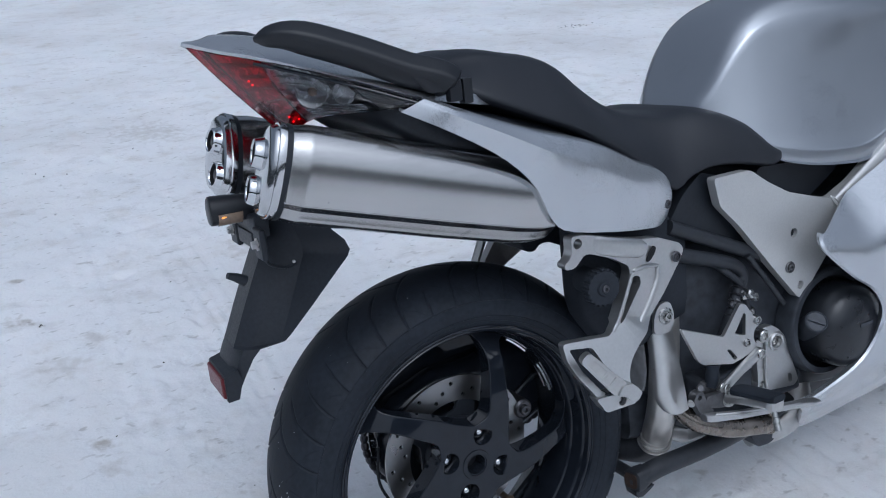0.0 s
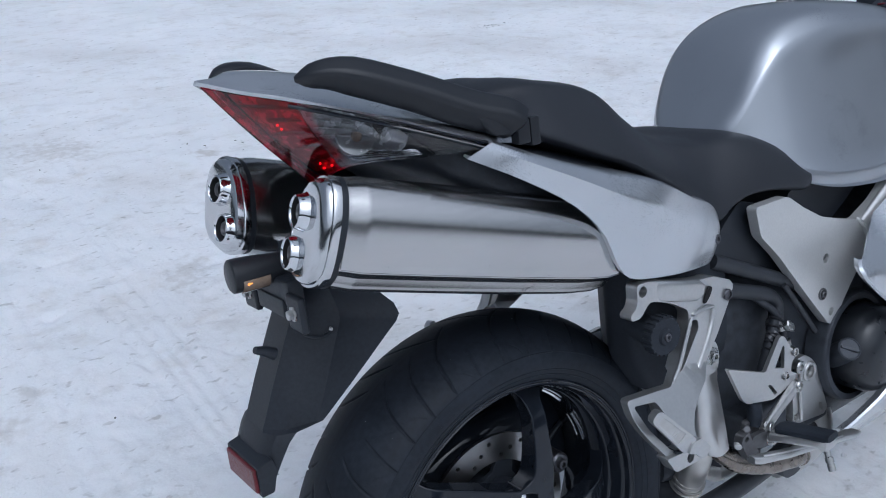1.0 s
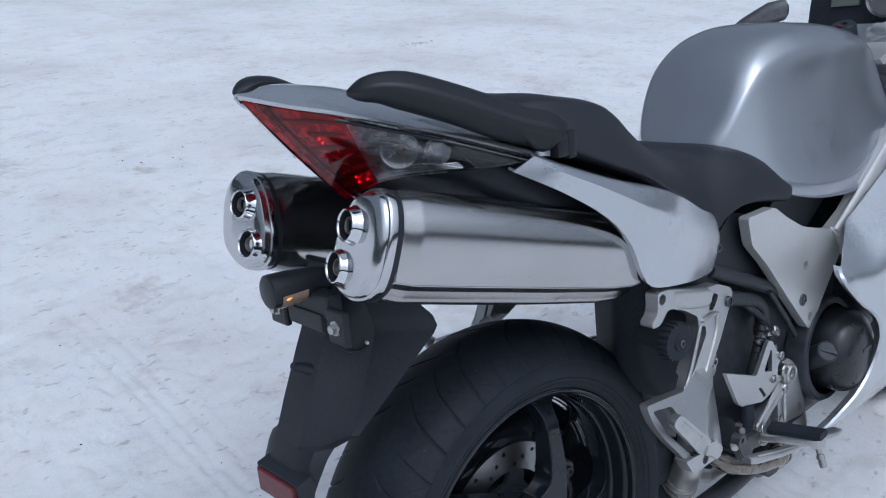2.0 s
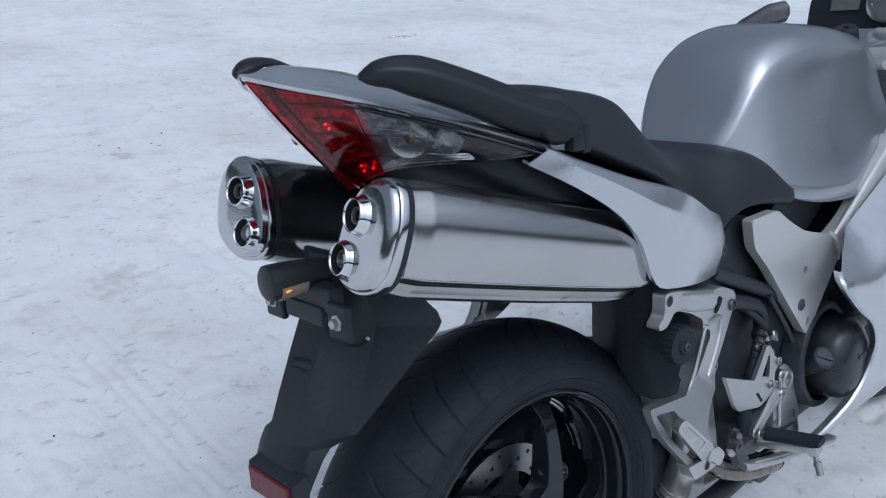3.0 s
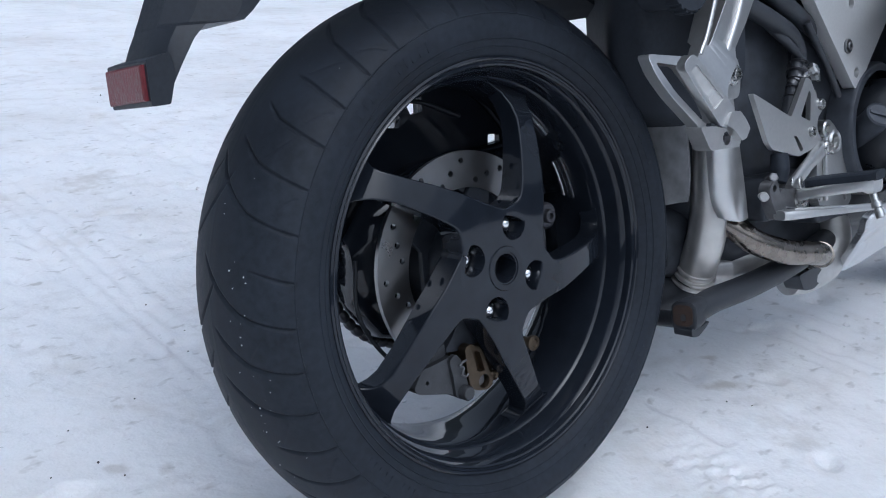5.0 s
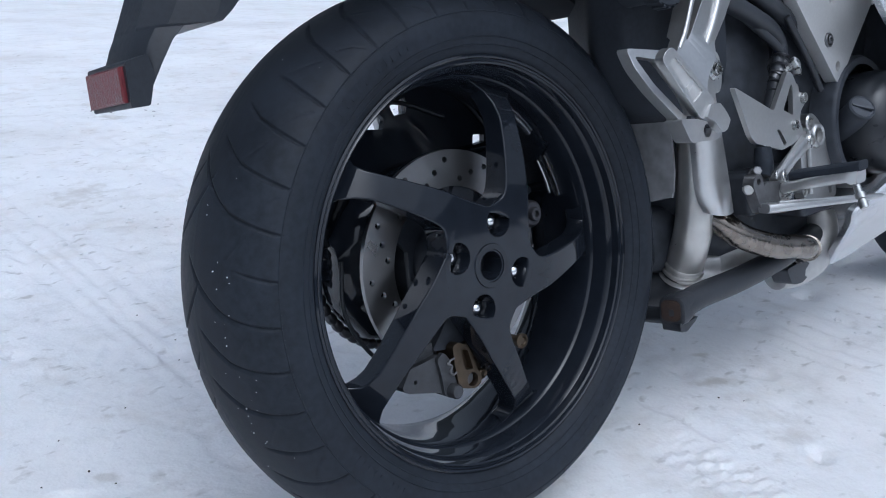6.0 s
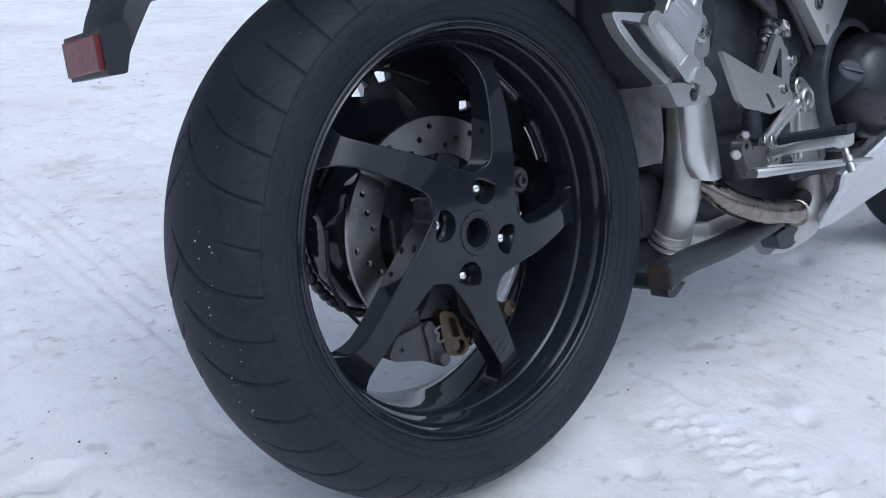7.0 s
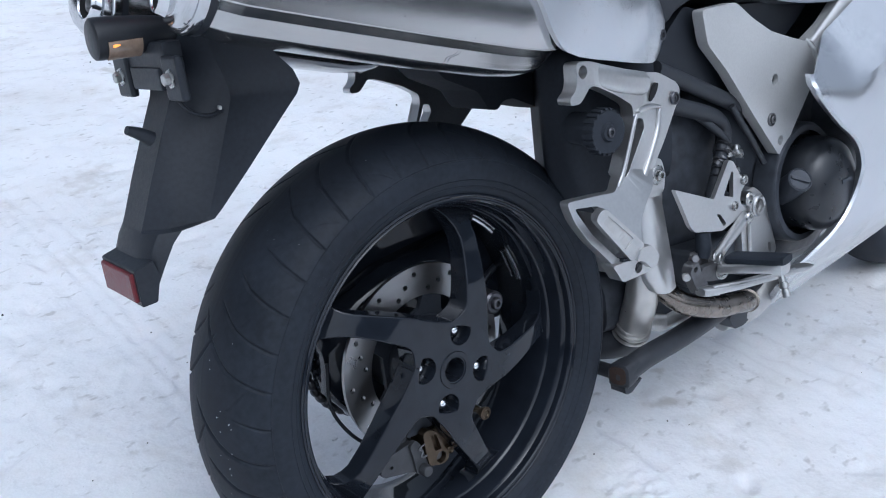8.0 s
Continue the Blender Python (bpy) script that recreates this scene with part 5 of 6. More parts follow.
for f in (lambda b: b, mirrored):
    hole_a = rounded([(0.228, 0.603), (0.239, 0.600), (0.241, 0.588), (0.207, 0.540), (0.199, 0.533), (0.198, 0.543)], 0.004, 3)
    hole_b = rounded([(0.099, 0.521), (0.138, 0.515), (0.152, 0.478), (0.150, 0.456), (0.131, 0.455), (0.108, 0.490)], 0.005, 3)
    br = part("footrest_bracket", f(plate(rounded(BRACKET, 0.007, 3), bracket_y, lambda x, z: 0.014 if z < 0.54 else 0.020, 0.005, [hole_a, hole_b, circle(0.1235, 0.676, 0.0075, 14)], 3)), ALLOY, bike, "cast aluminium passenger footrest bracket", smooth=45)
    part("rib", f(loft([oval(c, (0.83, 0, -0.55), (0, 1, 0), a, 0.0034, 16, 2.2) for c, a in zip(curve([(0.281, -0.199, 0.604), (0.277, -0.200, 0.584), (0.262, -0.203, 0.561), (0.238, -0.205, 0.528), (0.214, -0.211, 0.507)], 14), [0.002] + [0.0048] * 12 + [0.002])])), ALLOY, br, smooth=60)
    part("rib", f(loft([oval(c, (0.83, 0, -0.55), (0, 1, 0), a, 0.0030, 16, 2.2) for c, a in zip(curve([(0.224, -0.207, 0.608), (0.212, -0.207, 0.580), (0.195, -0.207, 0.543), (0.182, -0.207, 0.526)], 12), [0.0015] + [0.0034] * 10 + [0.0015])])), ALLOY, br, smooth=60)
    part("rib", f(loft([oval(c, (0, 1, 0), (0.2, 0, 0.98), 0.0050, a, 16, 2.2) for c, a in zip(curve([(0.226, -0.207, 0.611), (0.250, -0.205, 0.612), (0.280, -0.199, 0.607)], 8), [0.0015] + [0.0036] * 6 + [0.0015])])), ALLOY, br, smooth=60)
    part("arm_face", f(loft([oval(c, (0.25, 0, 0.97), (0, 1, 0), a, 0.007, 24, 5.0) for c, a in (((0.138, -0.206, 0.672), 0.006), ((0.145, -0.207, 0.670), 0.0135), ((0.200, -0.205, 0.653), 0.0145), ((0.240, -0.204, 0.643), 0.0145), ((0.252, -0.202, 0.640), 0.009))])), ALLOY, br, smooth=60)
    # raised oval in place of a recess; the slot's shade is its black colour
    part("slot", f(loft([oval((0.265, y, 0.628), (0.64, 0, 0.77), (0.77, 0, -0.64), a, b, 20, 2) for y, a, b in ((-0.195, 0.014, 0.005), (-0.2045, 0.013, 0.0045), (-0.2050, 0.010, 0.003))])), SOOT_AND_SHADE, br, "raised dark oval with the slot's shade in its colour")
    part("bolt", f(join(turned([(-0.004, 0.0085), (0.0035, 0.0085), (0.0045, 0.0076), (0.0045, 0.0060), (0.002, 0.0056), (0.002, 0)], (0.324, -0.190, 0.609), (0, -1, 0), 20), screw((0.324, -0.190, 0.609), 0.0045, 0.003))), DARKBOLT, br)
    up_l, out = Vector((-0.60, 0.10, 0.69)).normalized(), Vector((-0.30, -0.90, 0.10))
    out = (out - up_l * out.dot(up_l)).normalized()
    wide = out.cross(up_l) * -1
    mid = Vector((0.127, -0.249, 0.4895))
    body = plate(rounded([(-0.0095, 0.043), (0.0095, 0.043), (0.0135, -0.043), (-0.0135, -0.043)], 0.009, 5), -0.006, 0.012, 0.0022, [rounded([(-0.0050, 0.031), (0.0050, 0.031), (0.0082, -0.020), (-0.0082, -0.020)], 0.002, 3)], 3)
    peg = part("passenger_footrest", f(placed(body, mid, wide, -out, up_l)), ALLOY, bike, "folded-up aluminium passenger footrest", smooth=40)
    part("footrest_inset", f(placed(plate(rounded([(-0.0054, 0.0315), (0.0054, 0.0315), (0.0086, -0.0205), (-0.0086, -0.0205)], 0.002, 3), -0.0040, 0.004, 0.0012), mid, wide, -out, up_l)), SLEEVE, peg)
    for zz, ww in ((-0.004, 0.0045), (-0.009, 0.0052)):
        part("cast_mark", f(placed(plate(rounded([(-ww, zz + 0.0016), (ww, zz + 0.0016), (ww, zz - 0.0016), (-ww, zz - 0.0016)], 0.0014, 3), -0.0046, 0.002, 0.0005), mid, wide, -out, up_l)), SLEEVE, peg)
    part("pivot", f(plate(rounded([(0.111, 0.454), (0.139, 0.452), (0.170, 0.445), (0.185, 0.434), (0.181, 0.427), (0.128, 0.428), (0.120, 0.441)], 0.006), -0.253, 0.020, 0.003, [circle(0.158, 0.438, 0.0072, 14)])), ALLOY, peg)
    part("pivot", f(plate(rounded([(0.153, 0.465), (0.170, 0.465), (0.180, 0.456), (0.188, 0.446), (0.181, 0.436), (0.172, 0.434), (0.158, 0.447), (0.145, 0.452)], 0.002, 2), -0.262, 0.026, 0.002)), ALLOY, peg)
    part("pivot_washer", f(plate(rounded([(0.132, 0.456), (0.166, 0.450), (0.188, 0.436), (0.190, 0.431), (0.172, 0.438), (0.132, 0.449)], 0.003), -0.2515, 0.018, 0.001)), PLASTIC, peg)
    part("pivot_pin", f(turned([(-0.012, 0.0075), (-0.006, 0.007), (-0.0055, 0.004), (-0.008, 0.003), (-0.008, 0)], (0.158, -0.253, 0.438), (0, -1, 0), 16)), DARKBOLT, peg)

# ---- exhaust pipes ----
pipe = part("exhaust_pipe", tube([(0.383, -0.092, 0.56), (0.381, -0.091, 0.46), (0.380, -0.090, 0.405), (0.376, -0.088, 0.330), (0.373, -0.082, 0.284), (0.374, -0.068, 0.245), (0.378, -0.055, 0.219)], 0.0262, 24, 48), PIPE, bike, "heat-tinted stainless exhaust pipe")
for i, (c, r) in enumerate((((0.3755, -0.0630, 0.236), 0.0285), ((0.377, -0.0585, 0.2275), 0.0300), ((0.3785, -0.0540, 0.219), 0.0305))):
    part("clamp_ring", turned([(-0.0036, r - 0.006), (-0.0030, r - 0.0012), (-0.0014, r), (0.0014, r), (0.0030, r - 0.0012), (0.0036, r - 0.006)], c, (0.15, 0.46, -0.87), 32), PIPE, pipe)
shield_left = curve([(0.320, -0.117, 0.545), (0.324, -0.117, 0.455), (0.3285, -0.117, 0.404), (0.3315, -0.117, 0.360), (0.335, -0.118, 0.338), (0.347, -0.119, 0.318)], 20)
shield_right = curve([(0.342, -0.134, 0.545), (0.352, -0.134, 0.499), (0.360, -0.134, 0.458), (0.3705, -0.134, 0.406), (0.381, -0.134, 0.352), (0.389, -0.133, 0.310)], 20)
shield_rows = [[a.lerp(b, k / 12) + Vector((-0.50, -0.86, 0)) * (0.014 * math.sin(math.pi * (k / 12) ** 0.75)) + Vector((0, 0, -0.004 * math.sin(math.pi * k / 12) * (i / 19) ** 6)) for k in range(13)] for i, (a, b) in enumerate(zip(shield_left, shield_right))]
part("heat_shield", shell(shield_rows, 0.003), SHIELD, pipe, "plain aluminium heat shield", smooth=30)
part("shield_fold", tube([a.lerp(b, 0.45) + Vector((-0.50, -0.86, 0)) * 0.0140 for a, b in zip(shield_left, shield_right)][5:18], 0.0016, 8), SHIELD, pipe)
part("pipe_stub", tube([(0.378, -0.054, 0.218), (0.374, -0.040, 0.203), (0.360, -0.015, 0.196), (0.340, 0.02, 0.196)], 0.0270, 18), STAND, pipe)
part("shock_linkage", loft([oval((x, -0.010, 0.272), (0, 1, 0), (0, 0, 1), w, h, 24, 4) for x, w, h in ((0.326, 0.022, 0.030), (0.330, 0.038, 0.044), (0.360, 0.042, 0.050), (0.400, 0.040, 0.048))]), ENGINE, bike, "black linkage casting behind the exhaust", smooth=50)
part("shield_ear", plate(rounded([(0.306, 0.470), (0.346, 0.470), (0.350, 0.500), (0.342, 0.522), (0.322, 0.524), (0.308, 0.505)], 0.012, 4), -0.1535, 0.006, 0.002), ALLOY, pipe)
part("shield_bolt", join(turned([(-0.006, 0.014), (0.001, 0.014), (0.003, 0.011), (0.003, 0)], (0.331, -0.1545, 0.500), (0, -1, 0), 20), screw((0.331, -0.1565, 0.500), 0.0085, 0.006)), BOLT, pipe)
header = part("header_pipe", tube([(0.388, -0.085, 0.312), (0.396, -0.112, 0.294), (0.420, -0.130, 0.270), (0.480, -0.142, 0.247), (0.530, -0.147, 0.237), (0.563, -0.145, 0.229), (0.585, -0.128, 0.219), (0.592, -0.090, 0.208)], 0.0175, 18, 48), HEADER, bike, "heat-tinted front exhaust header pipe")
part("clamp_ring", turned([(-0.004, 0.016), (-0.003, 0.0195), (0.003, 0.0195), (0.004, 0.016)], (0.572, -0.142, 0.226), (0.80, 0.50, -0.30), 24), HEADER, header)
part("header_pipe", tube([(0.70, -0.07, 0.29), (0.695, -0.098, 0.255), (0.690, -0.105, 0.222), (0.665, -0.103, 0.190), (0.62, -0.095, 0.178), (0.58, -0.085, 0.180)], 0.025, 18, 30), SLEEVE, bike)
part("header_cover", plate(rounded([(0.555, 0.195), (0.610, 0.200), (0.640, 0.180), (0.600, 0.165), (0.570, 0.168)], 0.008), -0.118, 0.03, 0.003), ENGINE, bike)
part("collector_box", loft([oval((x, -0.012, z), (0, 1, 0), (0, 0, 1), a, b, 24, 3.5) for x, z, a, b in ((0.41, 0.226, 0.05, 0.016), (0.43, 0.226, 0.075, 0.026), (0.48, 0.226, 0.080, 0.028), (0.54, 0.228, 0.075, 0.024), (0.57, 0.23, 0.05, 0.015))]), SLEEVE, bike)

# ---- centre stand ----
stand = part("centre_stand", tube([(0.300, -0.106, 0.196), (0.345, -0.108, 0.203), (0.43, -0.110, 0.205), (0.52, -0.110, 0.211), (0.60, -0.108, 0.220), (0.67, -0.10, 0.228)], 0.0175, 18), STAND, bike, "black tubular centre stand with rusty foot, folded up")
part("stand_foot", loft([oval(c, (0.2, -0.98, 0), (0, 0, 1), a, b, 20, 4) for c, a, b in (((0.281, -0.105, 0.194), 0.015, 0.017), ((0.283, -0.105, 0.194), 0.0175, 0.0200), ((0.298, -0.106, 0.196), 0.0175, 0.0195), ((0.312, -0.107, 0.200), 0.015, 0.016))]), STAND, stand)
part("foot_face", loft([oval(c, (0.2, -0.98, 0), (0, 0, 1), a, b, 20, 4) for c, a, b in (((0.2815, -0.105, 0.196), 0.0135, 0.0145), ((0.2798, -0.105, 0.196), 0.0130, 0.0140), ((0.2798, -0.105, 0.193), 0.005, 0.006), ((0.2815, -0.105, 0.193), 0.003, 0.004))]), RUST, stand, "rust-stained stand foot")
part("foot_lip", plate(rounded([(0.280, 0.180), (0.302, 0.178), (0.322, 0.181), (0.316, 0.176), (0.296, 0.166), (0.282, 0.168)], 0.003), -0.118, 0.028, 0.002), STAND, stand)
part("cross_tube", tube([(0.315, -0.095, 0.178), (0.320, 0.02, 0.172), (0.315, 0.135, 0.178)], 0.0115), STAND, stand)
part("stand_leg", mirrored(tube([(0.302, -0.106, 0.193), (0.43, -0.110, 0.188), (0.60, -0.095, 0.215)], 0.0145)), STAND, stand)

# ---- engine ----
engine = part("engine_block", loft([oval((x, 0.01, (z0 + z1) / 2), (0, 1, 0), (0, 0, 1), w, (z1 - z0) / 2, 32, 5) for x, w, z0, z1 in
                                    ((0.36, 0.07, 0.32, 0.56), (0.38, 0.105, 0.30, 0.585), (0.46, 0.125, 0.275, 0.60), (0.56, 0.135, 0.27, 0.60), (0.70, 0.150, 0.24, 0.58), (0.82, 0.15, 0.22, 0.62), (0.98, 0.13, 0.25, 0.74), (1.04, 0.08, 0.3, 0.74))]), ENGINE, bike, "black engine and gearbox castings", smooth=50)
part("sump", loft([oval((x, 0.005, (z0 + z1) / 2), (0, 1, 0), (0, 0, 1), w, (z1 - z0) / 2, 28, 5) for x, w, z0, z1 in ((0.40, 0.07, 0.25, 0.33), (0.43, 0.095, 0.225, 0.33), (0.56, 0.100, 0.215, 0.33), (0.72, 0.095, 0.195, 0.33), (0.92, 0.09, 0.19, 0.33), (0.96, 0.06, 0.22, 0.33))]), ENGINE, engine, smooth=50)
part("clutch_cover", turned([(-0.06, 0.078), (0.0, 0.078), (0.012, 0.0755), (0.024, 0.068), (0.033, 0.054), (0.038, 0.035), (0.040, 0.0)], (0.716, -0.190, 0.396), (0.02, -1, 0.03), 56), COVER, engine, "dark grey round clutch cover")
part("cover_rim", turned([(-0.05, 0.100), (-0.018, 0.100), (-0.012, 0.096), (-0.012, 0.086)], (0.700, -0.184, 0.400), (0.02, -1, 0.03), 56), ENGINE, engine)
cap_axis = Vector((-0.40, -0.72, 0.56)).normalized()
cap_at = Vector((0.630, -0.198, 0.4230))
part("oil_cap", join(turned([(-0.055, 0.0215), (-0.004, 0.0190), (-0.002, 0.0200), (0.004, 0.0196), (0.006, 0.0175), (0.0045, 0.0160), (0.004, 0)], cap_at, cap_axis, 28), placed(box(-0.0150, 0.0150, -0.0030, 0.0030, 0.0, 0.0080, 0.0018), cap_at, Vector((0.62, -0.75, -0.33)).normalized(), cap_axis.cross(Vector((0.62, -0.75, -0.33)).normalized()), cap_axis)), ENGINE, engine, "dark oil filler cap")
part("lettering_bar", box(0.706, 0.738, -0.2310, -0.2200, 0.402, 0.4085, 0.0006), ENGINE, engine)
for dz in (0.0, -0.010, -0.020):
    part("cover_rib", tube([(0.694 + dz * 0.6, -0.2265 - dz * 0.18, 0.370 + dz), (0.724 + dz, -0.2220 - dz * 0.25, 0.373 + dz), (0.752 + dz, -0.2080 - dz * 0.40, 0.381 + dz)], 0.0026, 8), ENGINE, engine)
for x, z, w, hh in ((0.47, 0.33, 0.06, 0.03), (0.60, 0.30, 0.05, 0.025)):
    part("casting", box(x - w, x + w, -0.150, -0.10, z - hh, z + hh, 0.010, 3), ENGINE, engine)
part("hose", tube([(0.455, -0.13, 0.56), (0.50, -0.150, 0.515), (0.512, -0.155, 0.470), (0.515, -0.150, 0.43)], 0.006), STAND, engine)
part("hose", tube([(0.52, -0.15, 0.56), (0.565, -0.155, 0.50), (0.60, -0.155, 0.455)], 0.005), STAND, engine)
for c in ((0.507, -0.152, 0.492), (0.514, -0.154, 0.462)):
    part("hose_clip", turned([(-0.005, 0.0098), (-0.004, 0.0115), (0.004, 0.0115), (0.005, 0.0098)], c, (0.2, -0.1, -1), 16), BOLT, engine)

# shock reservoir and rear structure ahead of the wheel
part("shock_mount", loft([oval((x, y, (z0 + z1) / 2), (0, 1, 0), (0, 0, 1), w, (z1 - z0) / 2, 28, 5) for x, y, w, z0, z1 in ((0.178, -0.115, 0.018, 0.575, 0.67), (0.186, -0.112, 0.032, 0.53, 0.685), (0.225, -0.095, 0.052, 0.47, 0.70), (0.30, -0.05, 0.10, 0.44, 0.70), (0.40, 0.0, 0.13, 0.455, 0.66))]), DULL, bike, "black battery box and shock mount ahead of the rear wheel", smooth=50)
part("inner_fender", plate(rounded([(0.07, 0.70), (0.10, 0.668), (0.155, 0.642), (0.172, 0.614), (0.188, 0.611), (0.200, 0.622), (0.218, 0.622), (0.26, 0.602), (0.30, 0.59), (0.32, 0.70)], 0.006), 0.0, 0.08, 0.004), DULL, bike, "black inner mudguard under the tail")
knob = part("preload_knob", turned([(-0.06, 0.020), (-0.02, 0.020), (-0.018, 0.027), (-0.002, 0.027), (0.002, 0.0255), (0.002, 0.012), (0.006, 0.010), (0.006, 0)], (0.171, -0.206, 0.597), (-0.15, -1, 0.0), 24), DULL, bike, "black knurled preload adjuster knob", smooth=30)
for k in range(20):
    a = 2 * math.pi * k / 20
    part("knurl", box(-0.0025, 0.0025, -0.008, 0.008, -0.0018, 0.0018, 0.0006, 1), DULL, knob).matrix_basis = Matrix.Translation((0.172 + 0.0270 * math.cos(a), -0.198, 0.597 + 0.0270 * math.sin(a))) @ Matrix.Rotation(-a + math.pi / 2, 4, "Y")
part("knob_screw", screw((0.1705, -0.2110, 0.597), 0.006, 0.003), DARKBOLT, knob)
flap_rows = [[Vector((0.345 + dx, y, z + 0.004 * math.sin(60 * y) * (z < 0.34))) for y in (-0.074, -0.06, -0.04, -0.02, 0.0, 0.03, 0.06)] for dx, z in ((-0.010, 0.442), (-0.002, 0.439), (0.0, 0.432), (0.003, 0.40), (0.004, 0.37), (0.0, 0.345), (-0.004, 0.333))]
part("mud_flap", shell(flap_rows, 0.004), FLAP, bike, "dull grey flap ahead of the rear tyre")

# ---- rider's foot controls ----
GUARD = [(0.348, 0.476), (0.441, 0.438), (0.480, 0.488), (0.492, 0.484), (0.506, 0.464), (0.510, 0.457), (0.526, 0.454), (0.526, 0.442), (0.512, 0.432), (0.509, 0.418), (0.519, 0.402), (0.505, 0.392), (0.460, 0.384), (0.394, 0.400), (0.382, 0.411)]
guard = part("heel_guard", plate(rounded(GUARD, 0.005, 3), -0.170, 0.007, 0.0018, [rounded([(0.488, 0.470), (0.492, 0.466), (0.491, 0.428), (0.466, 0.437)], 0.003, 3), rounded([(0.447, 0.413), (0.455, 0.412), (0.472, 0.392), (0.464, 0.390)], 0.003, 3)]), ALLOY, bike, "aluminium heel guard beside the brake pedal")
for x, z, r in ((0.518, 0.449, 0.0078), (0.493, 0.414, 0.0072)):
    part("bolt", join(turned([(-0.01, r), (0.003, r), (0.0045, r * 0.85), (0.0045, r * 0.62), (0.0015, r * 0.55), (0.0015, r * 0.35), (0.003, r * 0.25), (0.003, 0)], (x, -0.170, z), (0, -1, 0), 18)), BOLT, guard)
hold = part("footrest_holder", plate(rounded([(0.527, 0.410), (0.538, 0.424), (0.564, 0.425), (0.583, 0.412), (0.598, 0.394), (0.614, 0.348), (0.631, 0.303), (0.620, 0.294), (0.533, 0.306), (0.528, 0.354)], 0.006, 3), -0.160, 0.014, 0.003, [circle(0.574, 0.392, 0.0105, 18), rounded([(0.604, 0.322), (0.613, 0.320), (0.616, 0.303), (0.607, 0.303)], 0.004, 3), circle(0.537, 0.318, 0.008, 14)]), ALLOY, bike, "cast aluminium footrest hanger")
part("boss", turned([(-0.006, 0.0185), (0.003, 0.0175), (0.005, 0.0150), (0.004, 0.0112), (-0.004, 0.0105)], (0.574, -0.160, 0.392), (0, -1, 0), 24), ALLOY, hold)
part("bolt", turned([(-0.012, 0.0098), (-0.004, 0.0096), (-0.003, 0.006), (-0.006, 0.0055), (-0.006, 0)], (0.574, -0.160, 0.392), (0, -1, 0), 6), BOLT, hold, smooth=20)
part("rib", tube([(0.548, -0.162, 0.415), (0.546, -0.163, 0.36), (0.548, -0.163, 0.312)], 0.0035, 10), ALLOY, hold)
part("pedal_spindle", turned([(-0.01, 0.0115), (0.010, 0.0115), (0.012, 0.0095), (0.012, 0.006), (0.008, 0.0055), (0.008, 0)], (0.536, -0.160, 0.414), (0, -1, 0), 20), BOLT, hold)
part("lower_bolt", turned([(-0.02, 0.0072), (-0.003, 0.0072), (-0.002, 0.005), (-0.005, 0.004), (-0.005, 0)], (0.537, -0.160, 0.318), (0, -1, 0), 16), BOLT, hold)
part("strut", loft([oval(c, (0.38, 0, -0.92), (0, 1, 0), w, 0.006, 18, 4) for c, w in (((0.522, -0.174, 0.394), 0.0060), ((0.516, -0.174, 0.390), 0.0105), ((0.506, -0.175, 0.386), 0.0095), ((0.470, -0.177, 0.372), 0.0080), ((0.430, -0.178, 0.352), 0.0082), ((0.420, -0.178, 0.346), 0.0065))]), ALLOY, hold, smooth=45)
part("strut_bolt", turned([(0.0, 0.0100), (0.007, 0.0100), (0.009, 0.0082), (0.009, 0.0060), (0.005, 0.0054), (0.005, 0)], (0.517, -0.174, 0.390), (0, -1, 0), 20), BOLT, hold)
part("footrest_joint", plate(rounded([(0.386, 0.351), (0.440, 0.346), (0.456, 0.333), (0.446, 0.318), (0.420, 0.320), (0.384, 0.330)], 0.007), -0.184, 0.010, 0.002), DARKSTEEL, hold, "dull steel hinge lug")
part("footrest_joint", plate(rounded([(0.396, 0.366), (0.430, 0.364), (0.446, 0.352), (0.436, 0.342), (0.396, 0.346)], 0.006), -0.168, 0.012, 0.002), DARKSTEEL, hold)
part("joint_nut", turned([(-0.012, 0.0065), (0.004, 0.0065), (0.005, 0.005), (0.005, 0)], (0.378, -0.178, 0.366), (-0.55, -0.75, 0.35), 6), DARKSTEEL, hold, smooth=20)
coil = [(0.428 + 0.0075 * math.cos(a), -0.176 - 0.0016 * a, 0.353 + 0.0075 * math.sin(a)) for a in (k * math.pi / 5 for k in range(22))]
part("return_spring", tube(coil, 0.0017, 8), BOLT, hold)
peg = part("footrest", loft([oval(c, (1, 0, 0.05), (0, 0, 1), a, b, 24, 5) for c, a, b in (((0.434, -0.184, 0.337), 0.010, 0.007), ((0.435, -0.190, 0.339), 0.0150, 0.0085), ((0.438, -0.225, 0.346), 0.0155, 0.0080), ((0.442, -0.268, 0.353), 0.0150, 0.0085), ((0.442, -0.274, 0.353), 0.0150, 0.0115), ((0.443, -0.281, 0.354), 0.0130, 0.0110))]), ALLOY, bike, "aluminium rider footrest with black rubber top", smooth=40)
part("rubber_top", loft([oval(c, (1, 0, 0.05), (0, 0, 1), a, 0.0062, 22, 4) for c, a in (((0.437, -0.196, 0.353), 0.012), ((0.438, -0.200, 0.354), 0.0165), ((0.441, -0.240, 0.359), 0.0165), ((0.443, -0.276, 0.3635), 0.0165), ((0.443, -0.284, 0.3650), 0.013))]), RUBBER, peg)
part("hinge_pin", turned([(0, 0.0125), (0.003, 0.0125), (0.004, 0.0105), (0.004, 0.008), (0.007, 0.0075), (0.008, 0.005), (0.006, 0.004), (0.006, 0)], (0.434, -0.184, 0.331), (-0.25, -0.95, 0.1), 20), BOLT, peg)
